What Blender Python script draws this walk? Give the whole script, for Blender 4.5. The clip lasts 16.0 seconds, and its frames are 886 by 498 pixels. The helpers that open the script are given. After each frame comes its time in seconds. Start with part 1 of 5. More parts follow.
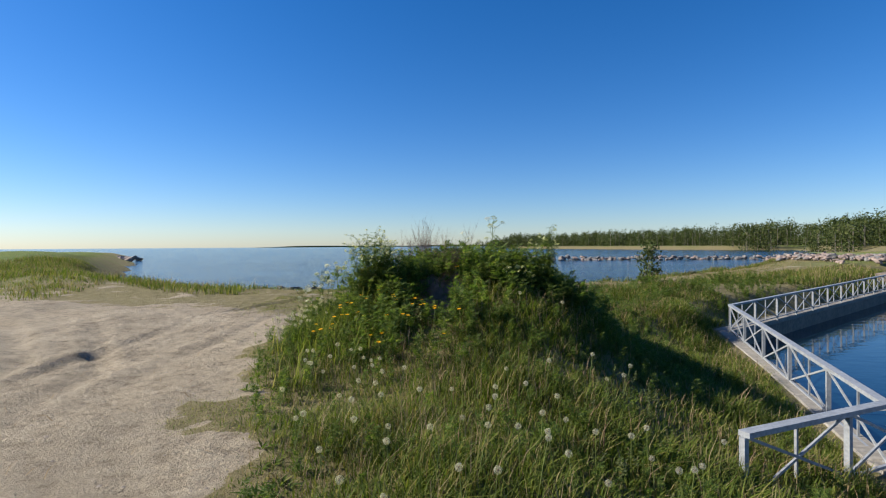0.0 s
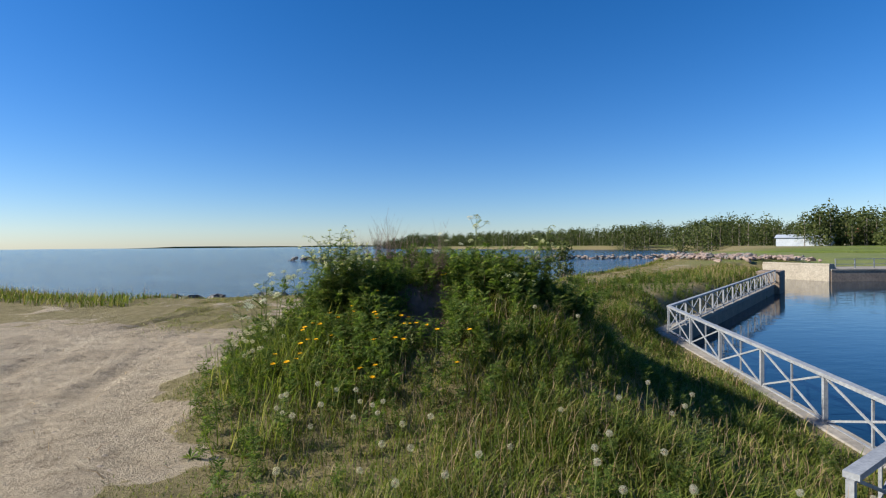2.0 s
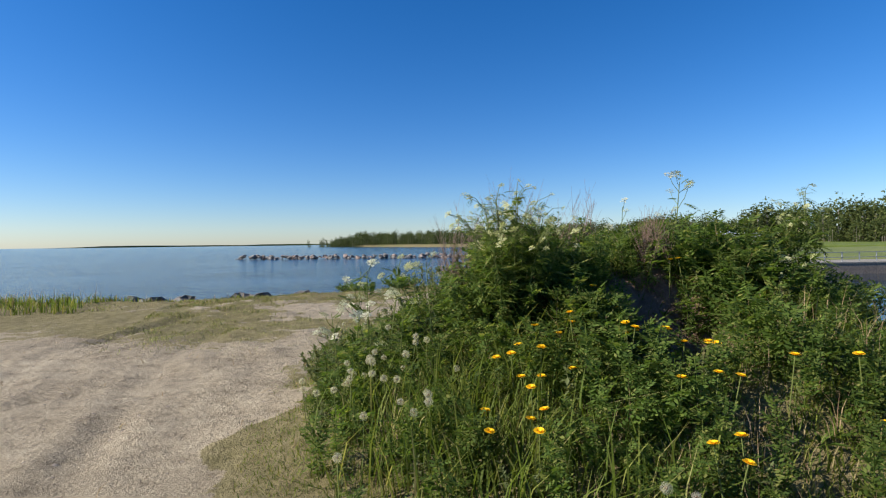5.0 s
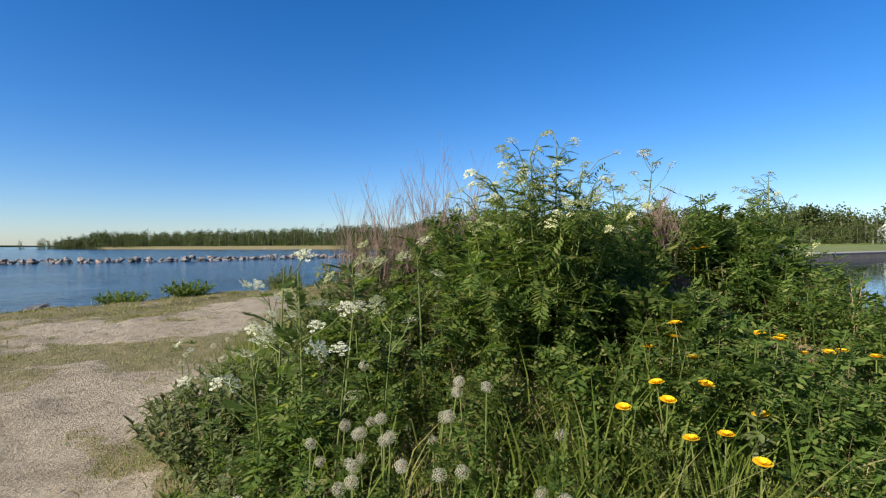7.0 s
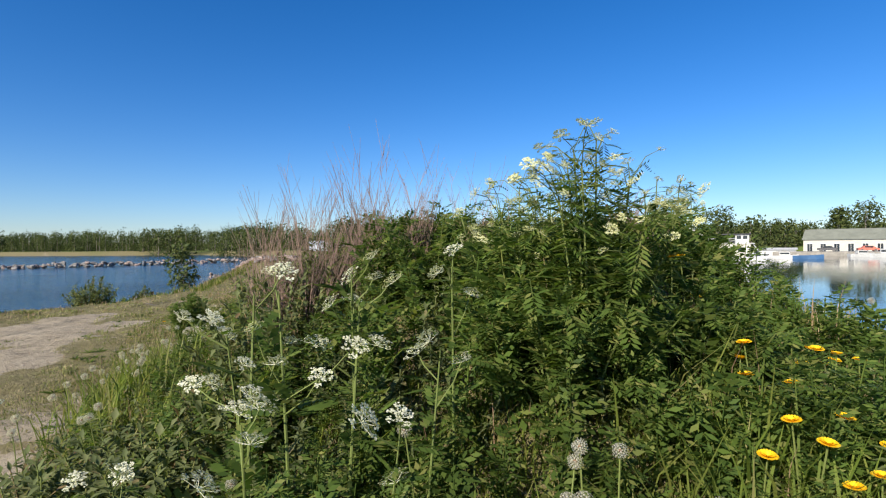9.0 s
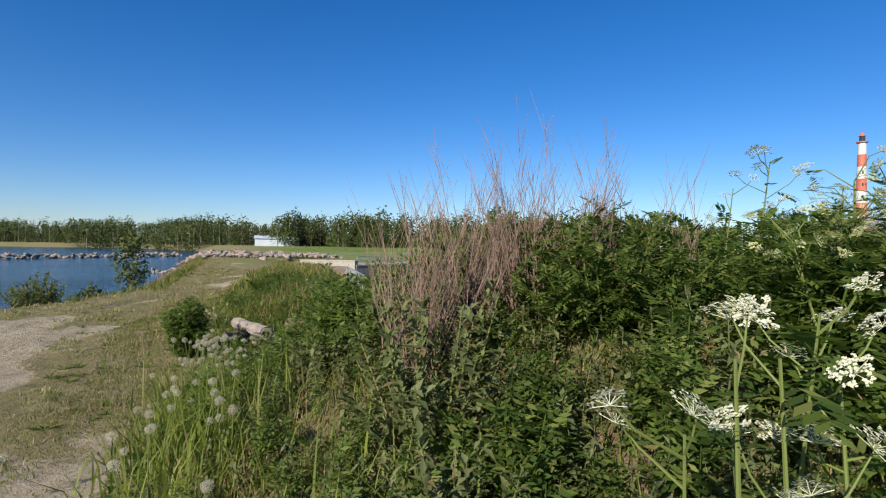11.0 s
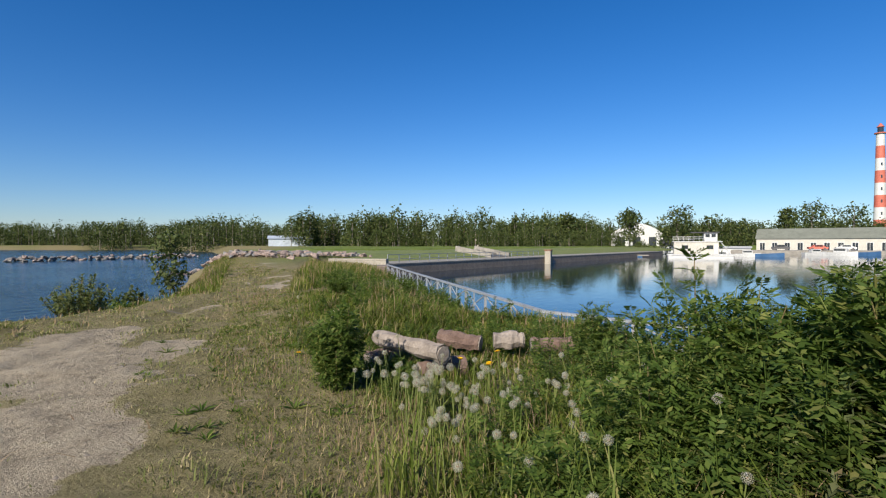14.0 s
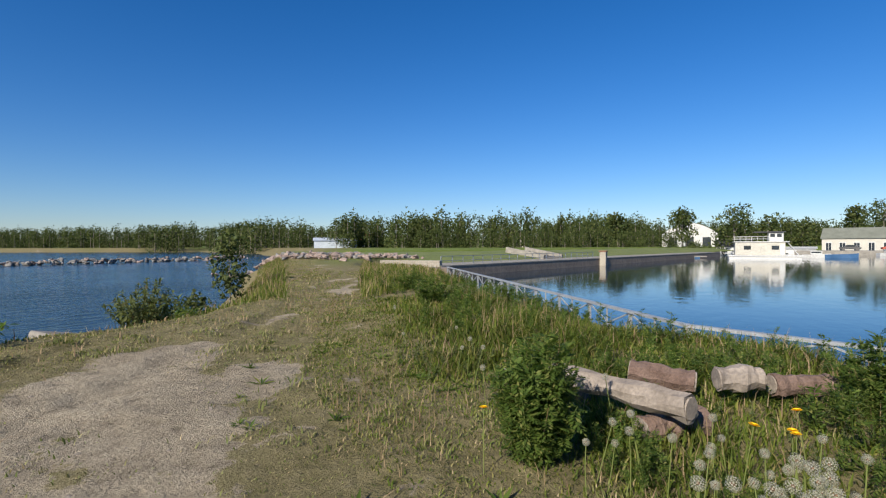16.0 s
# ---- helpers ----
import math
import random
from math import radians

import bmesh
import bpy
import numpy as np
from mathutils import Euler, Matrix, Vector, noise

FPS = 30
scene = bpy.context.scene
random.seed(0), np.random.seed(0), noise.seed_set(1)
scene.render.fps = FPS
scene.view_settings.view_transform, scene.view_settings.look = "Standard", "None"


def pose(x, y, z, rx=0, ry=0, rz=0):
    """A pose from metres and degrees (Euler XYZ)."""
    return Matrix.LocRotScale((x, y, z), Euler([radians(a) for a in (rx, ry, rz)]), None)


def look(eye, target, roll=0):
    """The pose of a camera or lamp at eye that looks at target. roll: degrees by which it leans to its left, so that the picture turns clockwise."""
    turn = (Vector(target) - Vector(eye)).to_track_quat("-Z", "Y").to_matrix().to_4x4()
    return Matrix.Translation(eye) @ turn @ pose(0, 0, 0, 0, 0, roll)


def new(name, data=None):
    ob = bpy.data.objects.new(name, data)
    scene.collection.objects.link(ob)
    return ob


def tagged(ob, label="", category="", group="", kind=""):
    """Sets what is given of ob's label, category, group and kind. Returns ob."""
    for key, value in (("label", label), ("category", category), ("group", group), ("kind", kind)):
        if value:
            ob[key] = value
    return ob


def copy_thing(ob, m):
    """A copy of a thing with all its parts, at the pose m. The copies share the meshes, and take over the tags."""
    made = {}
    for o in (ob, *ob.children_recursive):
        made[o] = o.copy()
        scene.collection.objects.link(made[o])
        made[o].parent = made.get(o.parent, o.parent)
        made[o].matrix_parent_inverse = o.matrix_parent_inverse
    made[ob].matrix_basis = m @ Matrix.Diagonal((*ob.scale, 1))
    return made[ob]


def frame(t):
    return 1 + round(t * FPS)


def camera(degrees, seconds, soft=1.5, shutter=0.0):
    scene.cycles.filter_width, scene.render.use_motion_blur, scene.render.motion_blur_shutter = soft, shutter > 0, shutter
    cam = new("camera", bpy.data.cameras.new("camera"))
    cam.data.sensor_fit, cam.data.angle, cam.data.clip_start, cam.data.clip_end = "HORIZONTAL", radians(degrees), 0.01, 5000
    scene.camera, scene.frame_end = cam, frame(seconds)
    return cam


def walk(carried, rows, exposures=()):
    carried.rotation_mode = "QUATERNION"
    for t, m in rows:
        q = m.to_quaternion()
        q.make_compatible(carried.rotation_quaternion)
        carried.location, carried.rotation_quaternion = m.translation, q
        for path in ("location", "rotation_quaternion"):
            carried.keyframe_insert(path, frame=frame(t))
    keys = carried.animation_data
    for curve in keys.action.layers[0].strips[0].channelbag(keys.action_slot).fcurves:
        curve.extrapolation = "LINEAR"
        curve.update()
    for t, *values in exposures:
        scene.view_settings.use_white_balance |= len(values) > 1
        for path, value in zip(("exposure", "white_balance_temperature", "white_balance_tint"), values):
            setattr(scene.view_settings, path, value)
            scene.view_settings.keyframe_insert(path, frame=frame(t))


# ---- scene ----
cam = camera(81.4, 16.0, soft=1.2)
PATH = [
    (0, (0.029, -0.193, 1.782), (-0.017, 1.807, 1.77), -0.4),
    (0.5, (-0.269, 0.207, 1.784), (-0.245, 2.207, 1.771), -0.4),
    (1, (-0.439, 0.51, 1.816), (-0.249, 2.501, 1.803), -0.5),
    (1.5, (-0.745, 0.863, 1.842), (-0.421, 2.837, 1.827), -0.5),
    (2, (-1.082, 1.203, 1.838), (-0.729, 3.172, 1.824), -0.5),
    (2.5, (-1.435, 1.688, 1.785), (-1.049, 3.65, 1.766), -0.5),
    (3, (-1.753, 2.117, 1.761), (-1.361, 4.078, 1.741), -0.5),
    (3.5, (-2.048, 2.597, 1.716), (-1.637, 4.555, 1.697), -0.6),
    (4, (-2.365, 3.142, 1.697), (-1.937, 5.095, 1.677), -0.6),
    (4.5, (-2.602, 3.614, 1.671), (-2.14, 5.56, 1.652), -0.6),
    (4.7, (-2.682, 3.836, 1.644), (-2.194, 5.776, 1.624), -0.7),
    (6.8, (-3.362, 6.009, 1.536), (-2.117, 7.574, 1.513), -0.1),
    (7, (-3.351, 6.154, 1.51), (-2.042, 7.666, 1.489), -0.4),
    (7.5, (-3.362, 6.435, 1.521), (-1.926, 7.827, 1.499), -0.4),
    (8, (-3.447, 6.702, 1.526), (-1.894, 7.962, 1.515), -0.4),
    (8.2, (-3.456, 6.788, 1.508), (-1.863, 7.998, 1.5), -0.6),
    (10.3, (-3.369, 8.145, 1.587), (-1.552, 8.979, 1.571), 0.8),
    (10.5, (-3.363, 8.314, 1.575), (-1.545, 9.147, 1.557), 0.8),
    (11, (-3.331, 8.725, 1.576), (-1.512, 9.557, 1.563), 0.7),
    (11.5, (-3.187, 9.133, 1.543), (-1.366, 9.959, 1.526), 0.4),
    (12, (-3.121, 9.538, 1.527), (-1.293, 10.349, 1.513), 0.5),
    (12.5, (-3.025, 10.047, 1.509), (-1.191, 10.844, 1.496), 0.5),
    (13, (-2.932, 10.525, 1.529), (-1.099, 11.324, 1.504), 0.2),
    (13.5, (-2.72, 11.121, 1.505), (-0.902, 11.955, 1.486), 0.1),
    (14, (-2.493, 11.648, 1.425), (-0.686, 12.507, 1.406), 0.0),
    (14.5, (-2.239, 12.218, 1.409), (-0.456, 13.124, 1.389), 0.1),
    (15, (-2.003, 12.685, 1.404), (-0.242, 13.633, 1.389), 0.1),
    (15.5, (-1.758, 13.172, 1.389), (-0.011, 14.146, 1.372), -0.0),
    (16, (-1.594, 13.533, 1.398), (0.141, 14.528, 1.385), -0.2),
]
walk(cam, [(t, look(eye, target, roll)) for t, eye, target, roll in PATH],
     exposures=[(0, 0.84), (3.5, 0.84), (7.5, 0.98), (11, 0.77), (13.5, 0.68), (16, 0.62)])

# ---- world, sun ----
SUN_ELEV, SUN_AZ = 32.0, 275.0   # degrees; bearing of the sun from +y towards +x
world = bpy.data.worlds.new("world")
scene.world = world
world.use_nodes = True
wn = world.node_tree
sky = wn.nodes.new("ShaderNodeTexSky")
sky.sky_type = 'NISHITA'
sky.sun_disc = False
sky.sun_elevation = radians(SUN_ELEV)
sky.sun_rotation = radians(SUN_AZ)
sky.air_density, sky.dust_density, sky.ozone_density = 1.0, 0.22, 2.5
sat = wn.nodes.new("ShaderNodeHueSaturation")
sat.inputs["Saturation"].default_value = 1.24
tint = wn.nodes.new("ShaderNodeMix")
tint.data_type, tint.blend_type = 'RGBA', 'MULTIPLY'
tint.inputs[0].default_value = 1.0
tint.inputs[7].default_value = (0.80, 0.90, 1.15, 1)
wn.links.new(sky.outputs[0], tint.inputs[6])
wn.links.new(tint.outputs[2], sat.inputs["Color"])
wn.links.new(sat.outputs[0], wn.nodes["Background"].inputs[0])
wn.nodes["Background"].inputs[1].default_value = 0.067
sun = new("sun", bpy.data.lights.new("sun", 'SUN'))
sun.data.energy, sun.data.angle, sun.data.color = 5.0, radians(0.5), (1.0, 0.92, 0.79)
az, el = radians(SUN_AZ), radians(SUN_ELEV)
sun_from = Vector((math.sin(az) * math.cos(el), math.cos(az) * math.cos(el), math.sin(el)))
sun.matrix_world = look(sun_from * 50, (0, 0, 0))

rng = np.random.default_rng(7)


# ---- materials ----
def material(name, rough=0.8, metal=0.0):
    m = bpy.data.materials.new(name)
    m.use_nodes = True
    nt = m.node_tree
    b = nt.nodes["Principled BSDF"]
    b.inputs["Roughness"].default_value = rough
    b.inputs["Metallic"].default_value = metal
    return m, nt, b


def node(nt, kind, **values):
    n = nt.nodes.new(kind)
    for k, v in values.items():
        n.inputs[k.replace("_", " ")].default_value = v
    return n


def ramp(nt, source, stops):
    r = nt.nodes.new("ShaderNodeValToRGB")
    while len(r.color_ramp.elements) < len(stops):
        r.color_ramp.elements.new(0.5)
    for e, (p, c) in zip(r.color_ramp.elements, stops):
        e.position, e.color = p, (*c, 1)
    nt.links.new(source, r.inputs[0])
    return r.outputs[0]


def mixed(nt, fac, a, b, mode='MIX'):
    m = nt.nodes.new("ShaderNodeMix")
    m.data_type, m.blend_type = 'RGBA', mode
    for sock, v in ((m.inputs[0], fac), (m.inputs[6], a), (m.inputs[7], b)):
        if isinstance(v, bpy.types.NodeSocket):
            nt.links.new(v, sock)
        elif isinstance(v, (int, float)):
            sock.default_value = v
        else:
            sock.default_value = (*v, 1)
    return m.outputs[2]


def coords(nt):
    return nt.nodes.new("ShaderNodeTexCoord").outputs["Object"]


def noised(nt, scale, detail=6, rough=0.6, where=None):
    n = node(nt, "ShaderNodeTexNoise", Scale=scale, Detail=detail, Roughness=rough)
    nt.links.new(where or coords(nt), n.inputs["Vector"])
    return n.outputs[0]


def bumped(nt, b, source, strength, distance):
    n = node(nt, "ShaderNodeBump", Strength=strength, Distance=distance)
    nt.links.new(source, n.inputs["Height"])
    nt.links.new(n.outputs[0], b.inputs["Normal"])


def plain(name, a, c, scale, rough=0.8, bump=0.3, depth=0.01, metal=0.0):
    """A surface that varies between two colours at two sizes of grain."""
    m, nt, b = material(name, rough, metal)
    n1, n2 = noised(nt, scale), noised(nt, scale * 9, 4)
    col = ramp(nt, n1, [(0.3, a), (0.7, c)])
    dark = ramp(nt, n2, [(0.25, (0.6, 0.6, 0.6)), (0.7, (1.1, 1.1, 1.1))])
    nt.links.new(mixed(nt, 1.0, col, dark, 'MULTIPLY'), b.inputs["Base Color"])
    bumped(nt, b, n2, bump, depth)
    return m


def foliage(name, stops, through_light=0.35, rough=0.62):
    """Leaves: a colour for each island, light shines through a part of them."""
    m, nt, b = material(name, rough)
    g = nt.nodes.new("ShaderNodeNewGeometry")
    col = ramp(nt, g.outputs["Random Per Island"], stops)
    wide = ramp(nt, noised(nt, 1.3, 3), [(0.3, (0.75, 0.72, 0.7)), (0.7, (1.2, 1.2, 1.15))])
    col = mixed(nt, 1.0, col, wide, 'MULTIPLY')
    nt.links.new(col, b.inputs["Base Color"])
    b.inputs["Specular IOR Level"].default_value = 0.16
    t = nt.nodes.new("ShaderNodeBsdfTranslucent")
    nt.links.new(mixed(nt, 1.0, col, (1.25, 1.3, 0.7), 'MULTIPLY'), t.inputs[0])
    mix = nt.nodes.new("ShaderNodeMixShader")
    mix.inputs[0].default_value = through_light
    nt.links.new(b.outputs[0], mix.inputs[1])
    nt.links.new(t.outputs[0], mix.inputs[2])
    nt.links.new(mix.outputs[0], nt.nodes["Material Output"].inputs[0])
    return m


LUSH = foliage("coarse_grass_blade", [(0.0, (0.093, 0.136, 0.022)), (0.5, (0.145, 0.191, 0.034)), (0.85, (0.212, 0.238, 0.060)), (1.0, (0.323, 0.289, 0.136))], 0.45)
GRASS = foliage("grass_blade", [(0.0, (0.060, 0.096, 0.016)), (0.45, (0.112, 0.152, 0.024)), (0.8, (0.176, 0.200, 0.040)), (0.92, (0.264, 0.232, 0.088)), (1.0, (0.320, 0.264, 0.144))], 0.42)
TURF = foliage("short_turf", [(0.0, (0.11, 0.14, 0.04)), (0.5, (0.18, 0.20, 0.065)), (0.8, (0.29, 0.26, 0.13)), (1.0, (0.42, 0.33, 0.21))])
STRAW = foliage("dry_straw", [(0.0, (0.24, 0.17, 0.10)), (0.6, (0.36, 0.27, 0.17)), (1.0, (0.20, 0.12, 0.08))], 0.2)
WEED = foliage("weed_leaf", [(0.0, (0.050, 0.088, 0.020)), (0.5, (0.092, 0.147, 0.030)), (0.85, (0.143, 0.193, 0.046)), (1.0, (0.227, 0.235, 0.076))], 0.5)
NETTLE = foliage("broad_leaf", [(0.0, (0.085, 0.11, 0.045)), (0.6, (0.145, 0.175, 0.075)), (0.9, (0.20, 0.22, 0.10)), (1.0, (0.20, 0.14, 0.075))], 0.42)
STEM = foliage("green_stem", [(0.0, (0.10, 0.14, 0.04)), (0.7, (0.17, 0.20, 0.06)), (1.0, (0.22, 0.15, 0.09))], 0.1)
TWIG = plain("grey_brown_twig", (0.14, 0.088, 0.066), (0.30, 0.205, 0.155), 8)
PETAL = foliage("white_floret", [(0.0, (0.50, 0.52, 0.38)), (1.0, (0.74, 0.74, 0.64))], 0.3)
BUD = foliage("yellowish_floret", [(0.0, (0.42, 0.46, 0.20)), (0.6, (0.60, 0.60, 0.34)), (1.0, (0.74, 0.74, 0.58))], 0.3)
YELLOW = foliage("yellow_petal", [(0.0, (0.80, 0.46, 0.01)), (1.0, (0.90, 0.60, 0.02))], 0.2)
FLUFF = foliage("seed_fluff", [(0.0, (0.396, 0.384, 0.348)), (1.0, (0.600, 0.576, 0.528))], 0.55, 0.9)
TREE = foliage("tree_leaf", [(0.0, (0.028, 0.045, 0.013)), (0.5, (0.055, 0.078, 0.022)), (1.0, (0.105, 0.12, 0.038))], 0.22)
BARK = plain("tree_bark", (0.10, 0.08, 0.06), (0.28, 0.25, 0.21), 3)
RAILPAINT = plain("silver_rail_paint", (0.23, 0.245, 0.265), (0.33, 0.35, 0.37), 3, 0.5, 0.15, 0.004)
CONCRETE = plain("weathered_concrete", (0.19, 0.175, 0.15), (0.32, 0.295, 0.255), 1.3, 0.9, 0.5, 0.02)
WETWALL = plain("dark_quay_concrete", (0.15, 0.115, 0.09), (0.27, 0.215, 0.165), 0.9, 0.85, 0.5, 0.02)
PALEWALL = plain("pale_quay_concrete", (0.30, 0.265, 0.21), (0.38, 0.345, 0.28), 1.0, 0.9, 0.4, 0.02)
QUAYSTONE = plain("brown_quay_stone", (0.24, 0.18, 0.135), (0.36, 0.28, 0.21), 0.7, 0.85, 0.5, 0.03)
ROCK = plain("pink_granite", (0.20, 0.145, 0.12), (0.40, 0.31, 0.265), 0.8, 0.85, 0.6, 0.04)
GREYROCK = plain("grey_granite", (0.11, 0.105, 0.10), (0.30, 0.285, 0.27), 0.5, 0.85, 0.6, 0.04)
DARKROCK = plain("wet_dark_rock", (0.05, 0.05, 0.05), (0.14, 0.13, 0.12), 1.5, 0.6, 0.6, 0.03)
LOGWOOD = plain("weathered_log", (0.16, 0.13, 0.105), (0.34, 0.29, 0.245), 4, 0.85, 0.6, 0.01)
LOGBARK = plain("dark_log_bark", (0.10, 0.06, 0.045), (0.22, 0.15, 0.12), 6, 0.9, 0.9, 0.015)
WHITE = plain("white_paint", (0.50, 0.50, 0.49), (0.60, 0.60, 0.58), 0.7, 0.5, 0.1, 0.005)
CREAM = plain("cream_plaster", (0.44, 0.42, 0.36), (0.54, 0.51, 0.44), 0.7, 0.7, 0.1, 0.005)
GLASS = plain("dark_window", (0.02, 0.025, 0.03), (0.04, 0.05, 0.06), 1, 0.08, 0.0, 0.001)
TIN = plain("pale_blue_sheet_metal", (0.42, 0.47, 0.54), (0.52, 0.57, 0.64), 0.5, 0.45, 0.1, 0.01)
ROOF = plain("grey_green_roof", (0.14, 0.15, 0.12), (0.20, 0.21, 0.17), 0.5, 0.8, 0.3, 0.02)
DARKROOF = plain("dark_roof_felt", (0.05, 0.05, 0.055), (0.09, 0.09, 0.09), 0.5, 0.8, 0.3, 0.02)
REDROOF = plain("red_brown_tiles", (0.30, 0.11, 0.07), (0.40, 0.17, 0.11), 0.6, 0.8, 0.3, 0.02)
REDBAND = plain("faded_red_paint", (0.40, 0.09, 0.06), (0.52, 0.15, 0.10), 0.2, 0.7, 0.1, 0.01)
BLUE = plain("blue_hull_paint", (0.03, 0.09, 0.20), (0.06, 0.14, 0.28), 1, 0.4, 0.1, 0.005)
RUST = plain("rusty_steel", (0.20, 0.09, 0.05), (0.34, 0.17, 0.10), 2, 0.8, 0.4, 0.01)
SOIL = plain("bare_reddish_soil", (0.14, 0.08, 0.06), (0.26, 0.16, 0.12), 5, 0.95, 0.9, 0.03)
PEBBLE = plain("pebble_stone", (0.20, 0.165, 0.13), (0.42, 0.36, 0.29), 9, 0.9, 0.3, 0.005)


def ground_material():
    m, nt, b = material("sandy_soil", 0.95)
    at = nt.nodes.new("ShaderNodeAttribute")
    at.attribute_name = "cover"
    sep = nt.nodes.new("ShaderNodeSeparateColor")
    nt.links.new(at.outputs["Color"], sep.inputs[0])
    n1, n2, n3 = noised(nt, 0.7, 5), noised(nt, 5.0, 8, 0.7), noised(nt, 42.0, 5, 0.7)
    sand = ramp(nt, n1, [(0.3, (0.31, 0.26, 0.185)), (0.7, (0.45, 0.385, 0.28))])
    sand = mixed(nt, 1.0, sand, ramp(nt, n2, [(0.3, (0.5, 0.48, 0.46)), (0.48, (0.9, 0.9, 0.9)), (0.75, (1.12, 1.12, 1.12))]), 'MULTIPLY')
    sand = mixed(nt, 1.0, sand, ramp(nt, n3, [(0.25, (0.7, 0.68, 0.66)), (0.7, (1.1, 1.1, 1.1))]), 'MULTIPLY')
    soil = ramp(nt, n2, [(0.3, (0.12, 0.105, 0.045)), (0.55, (0.20, 0.17, 0.085)), (0.8, (0.31, 0.26, 0.15))])
    meadow = ramp(nt, noised(nt, 0.25, 8, 0.7), [(0.3, (0.085, 0.12, 0.025)), (0.6, (0.13, 0.17, 0.035)), (0.8, (0.23, 0.22, 0.09))])
    edge = nt.nodes.new("ShaderNodeMath")
    edge.operation = 'MULTIPLY_ADD'
    nt.links.new(n2, edge.inputs[0])
    edge.inputs[1].default_value = 1.3
    nt.links.new(sep.outputs[0], edge.inputs[2])
    cover = ramp(nt, edge.outputs[0], [(0.92, (0, 0, 0)), (1.25, (1, 1, 1))])
    col = mixed(nt, cover, sand, soil)
    col = mixed(nt, sep.outputs[1], col, meadow)
    red = mixed(nt, 1.0, SOILRGB, ramp(nt, n2, [(0.3, (0.5, 0.5, 0.5)), (0.7, (1.2, 1.2, 1.2))]), 'MULTIPLY')
    col = mixed(nt, sep.outputs[2], col, red)
    nt.links.new(col, b.inputs["Base Color"])
    add = nt.nodes.new("ShaderNodeMath")
    add.operation = 'MULTIPLY_ADD'
    nt.links.new(n3, add.inputs[0])
    add.inputs[1].default_value = 0.35
    nt.links.new(n2, add.inputs[2])
    bumped(nt, b, add.outputs[0], 1.0, 0.09)
    b.inputs["Specular IOR Level"].default_value = 0.15
    return m


SOILRGB = (0.22, 0.14, 0.11)


def water_material(name, wavy, high, rough):
    m, nt, b = material(name, rough)
    b.inputs["IOR"].default_value = 1.333
    b.inputs["Base Color"].default_value = (0.004, 0.018, 0.034, 1)
    mp = nt.nodes.new("ShaderNodeMapping")
    mp.inputs["Scale"].default_value = (0.5, 1.0, 1.0)
    nt.links.new(coords(nt), mp.inputs[0])
    n1, n2 = noised(nt, 1.6, 4, 0.6, mp.outputs[0]), noised(nt, 0.12, 3, 0.5, mp.outputs[0])
    add = nt.nodes.new("ShaderNodeMath")
    add.operation = 'MULTIPLY'
    nt.links.new(n1, add.inputs[0])
    nt.links.new(n2, add.inputs[1])
    bumped(nt, b, add.outputs[0], wavy, high)
    return m


# ---- plan ----
WATER = -1.2
SHORE = [(-400, -300), (-400, 150), (-100, 150), (-78, 118), (-50, 74), (-28, 40), (-16, 27), (-9, 23), (-3.5, 23.5), (0, 24.5), (3.5, 25.0), (7, 26),
         (12, 31.5), (20, 40), (28, 49), (36, 56), (48, 66), (70, 90), (120, 150), (150, 230), (110, 330), (60, 520), (100, 1500), (1500, 1500), (1500, -300)]
BASIN = [(3.9, 1.0), (4.9, 5.6), (5.74, 8.1), (6.4, 10.1), (7.65, 14.25), (23.6, 27.7), (26.2, 29.6), (29, 37), (34, 40), (35.2, 34.8), (66, 29), (128, 17), (190, 0), (190, -120), (3.9, -120)]
EDGE = [(-0.2, -30), (-0.6, 0), (-1.1, 2), (-1.55, 3.3), (-2.05, 4.45), (-2.6, 5.9), (-2.85, 7.0), (-2.9, 8.4), (-2.75, 9.6), (-2.4, 10.6), (-1.8, 11.5), (-1.0, 12.4), (0.4, 13.4), (1.5, 14.8), (3.0, 16.9), (6.0, 19.4), (12, 24.6), (22, 32.6), (34, 41.6)]
VEG = EDGE + [(60, 60), (60, -30)]
TRACKS = [[(-3.0, -6), (-3.6, 2), (-4.3, 8), (-4.6, 12), (-3.8, 15.6), (-1.0, 17.6), (3.5, 20.0), (12, 26), (24, 36)],
          [(-4.7, -6), (-5.4, 3), (-6.0, 8), (-6.2, 13), (-5.0, 17.4), (-1.8, 19.4), (3.0, 21.6), (11, 27.2), (23, 37)],
          [(-2.4, -6), (-3.2, 1), (-5.0, 7), (-9, 12.5), (-16, 17), (-30, 22)],
          [(-3.9, -6), (-4.8, 2), (-6.6, 7.5), (-10, 11.3), (-16.5, 15.3), (-30, 20)]]


def inside(px, py, poly):
    res = np.zeros(px.shape, bool)
    n = len(poly)
    for i in range(n):
        (x0, y0), (x1, y1) = poly[i], poly[(i + 1) % n]
        if y0 != y1:
            res ^= ((y0 > py) != (y1 > py)) & (px < (x1 - x0) * (py - y0) / (y1 - y0) + x0)
    return res


def dist(px, py, line, closed=True):
    best = np.full(px.shape, 1e9)
    n = len(line)
    for i in range(n if closed else n - 1):
        (x0, y0), (x1, y1) = line[i], line[(i + 1) % n]
        dx, dy = x1 - x0, y1 - y0
        t = np.clip(((px - x0) * dx + (py - y0) * dy) / (dx * dx + dy * dy), 0, 1)
        best = np.minimum(best, np.hypot(px - x0 - t * dx, py - y0 - t * dy))
    return best


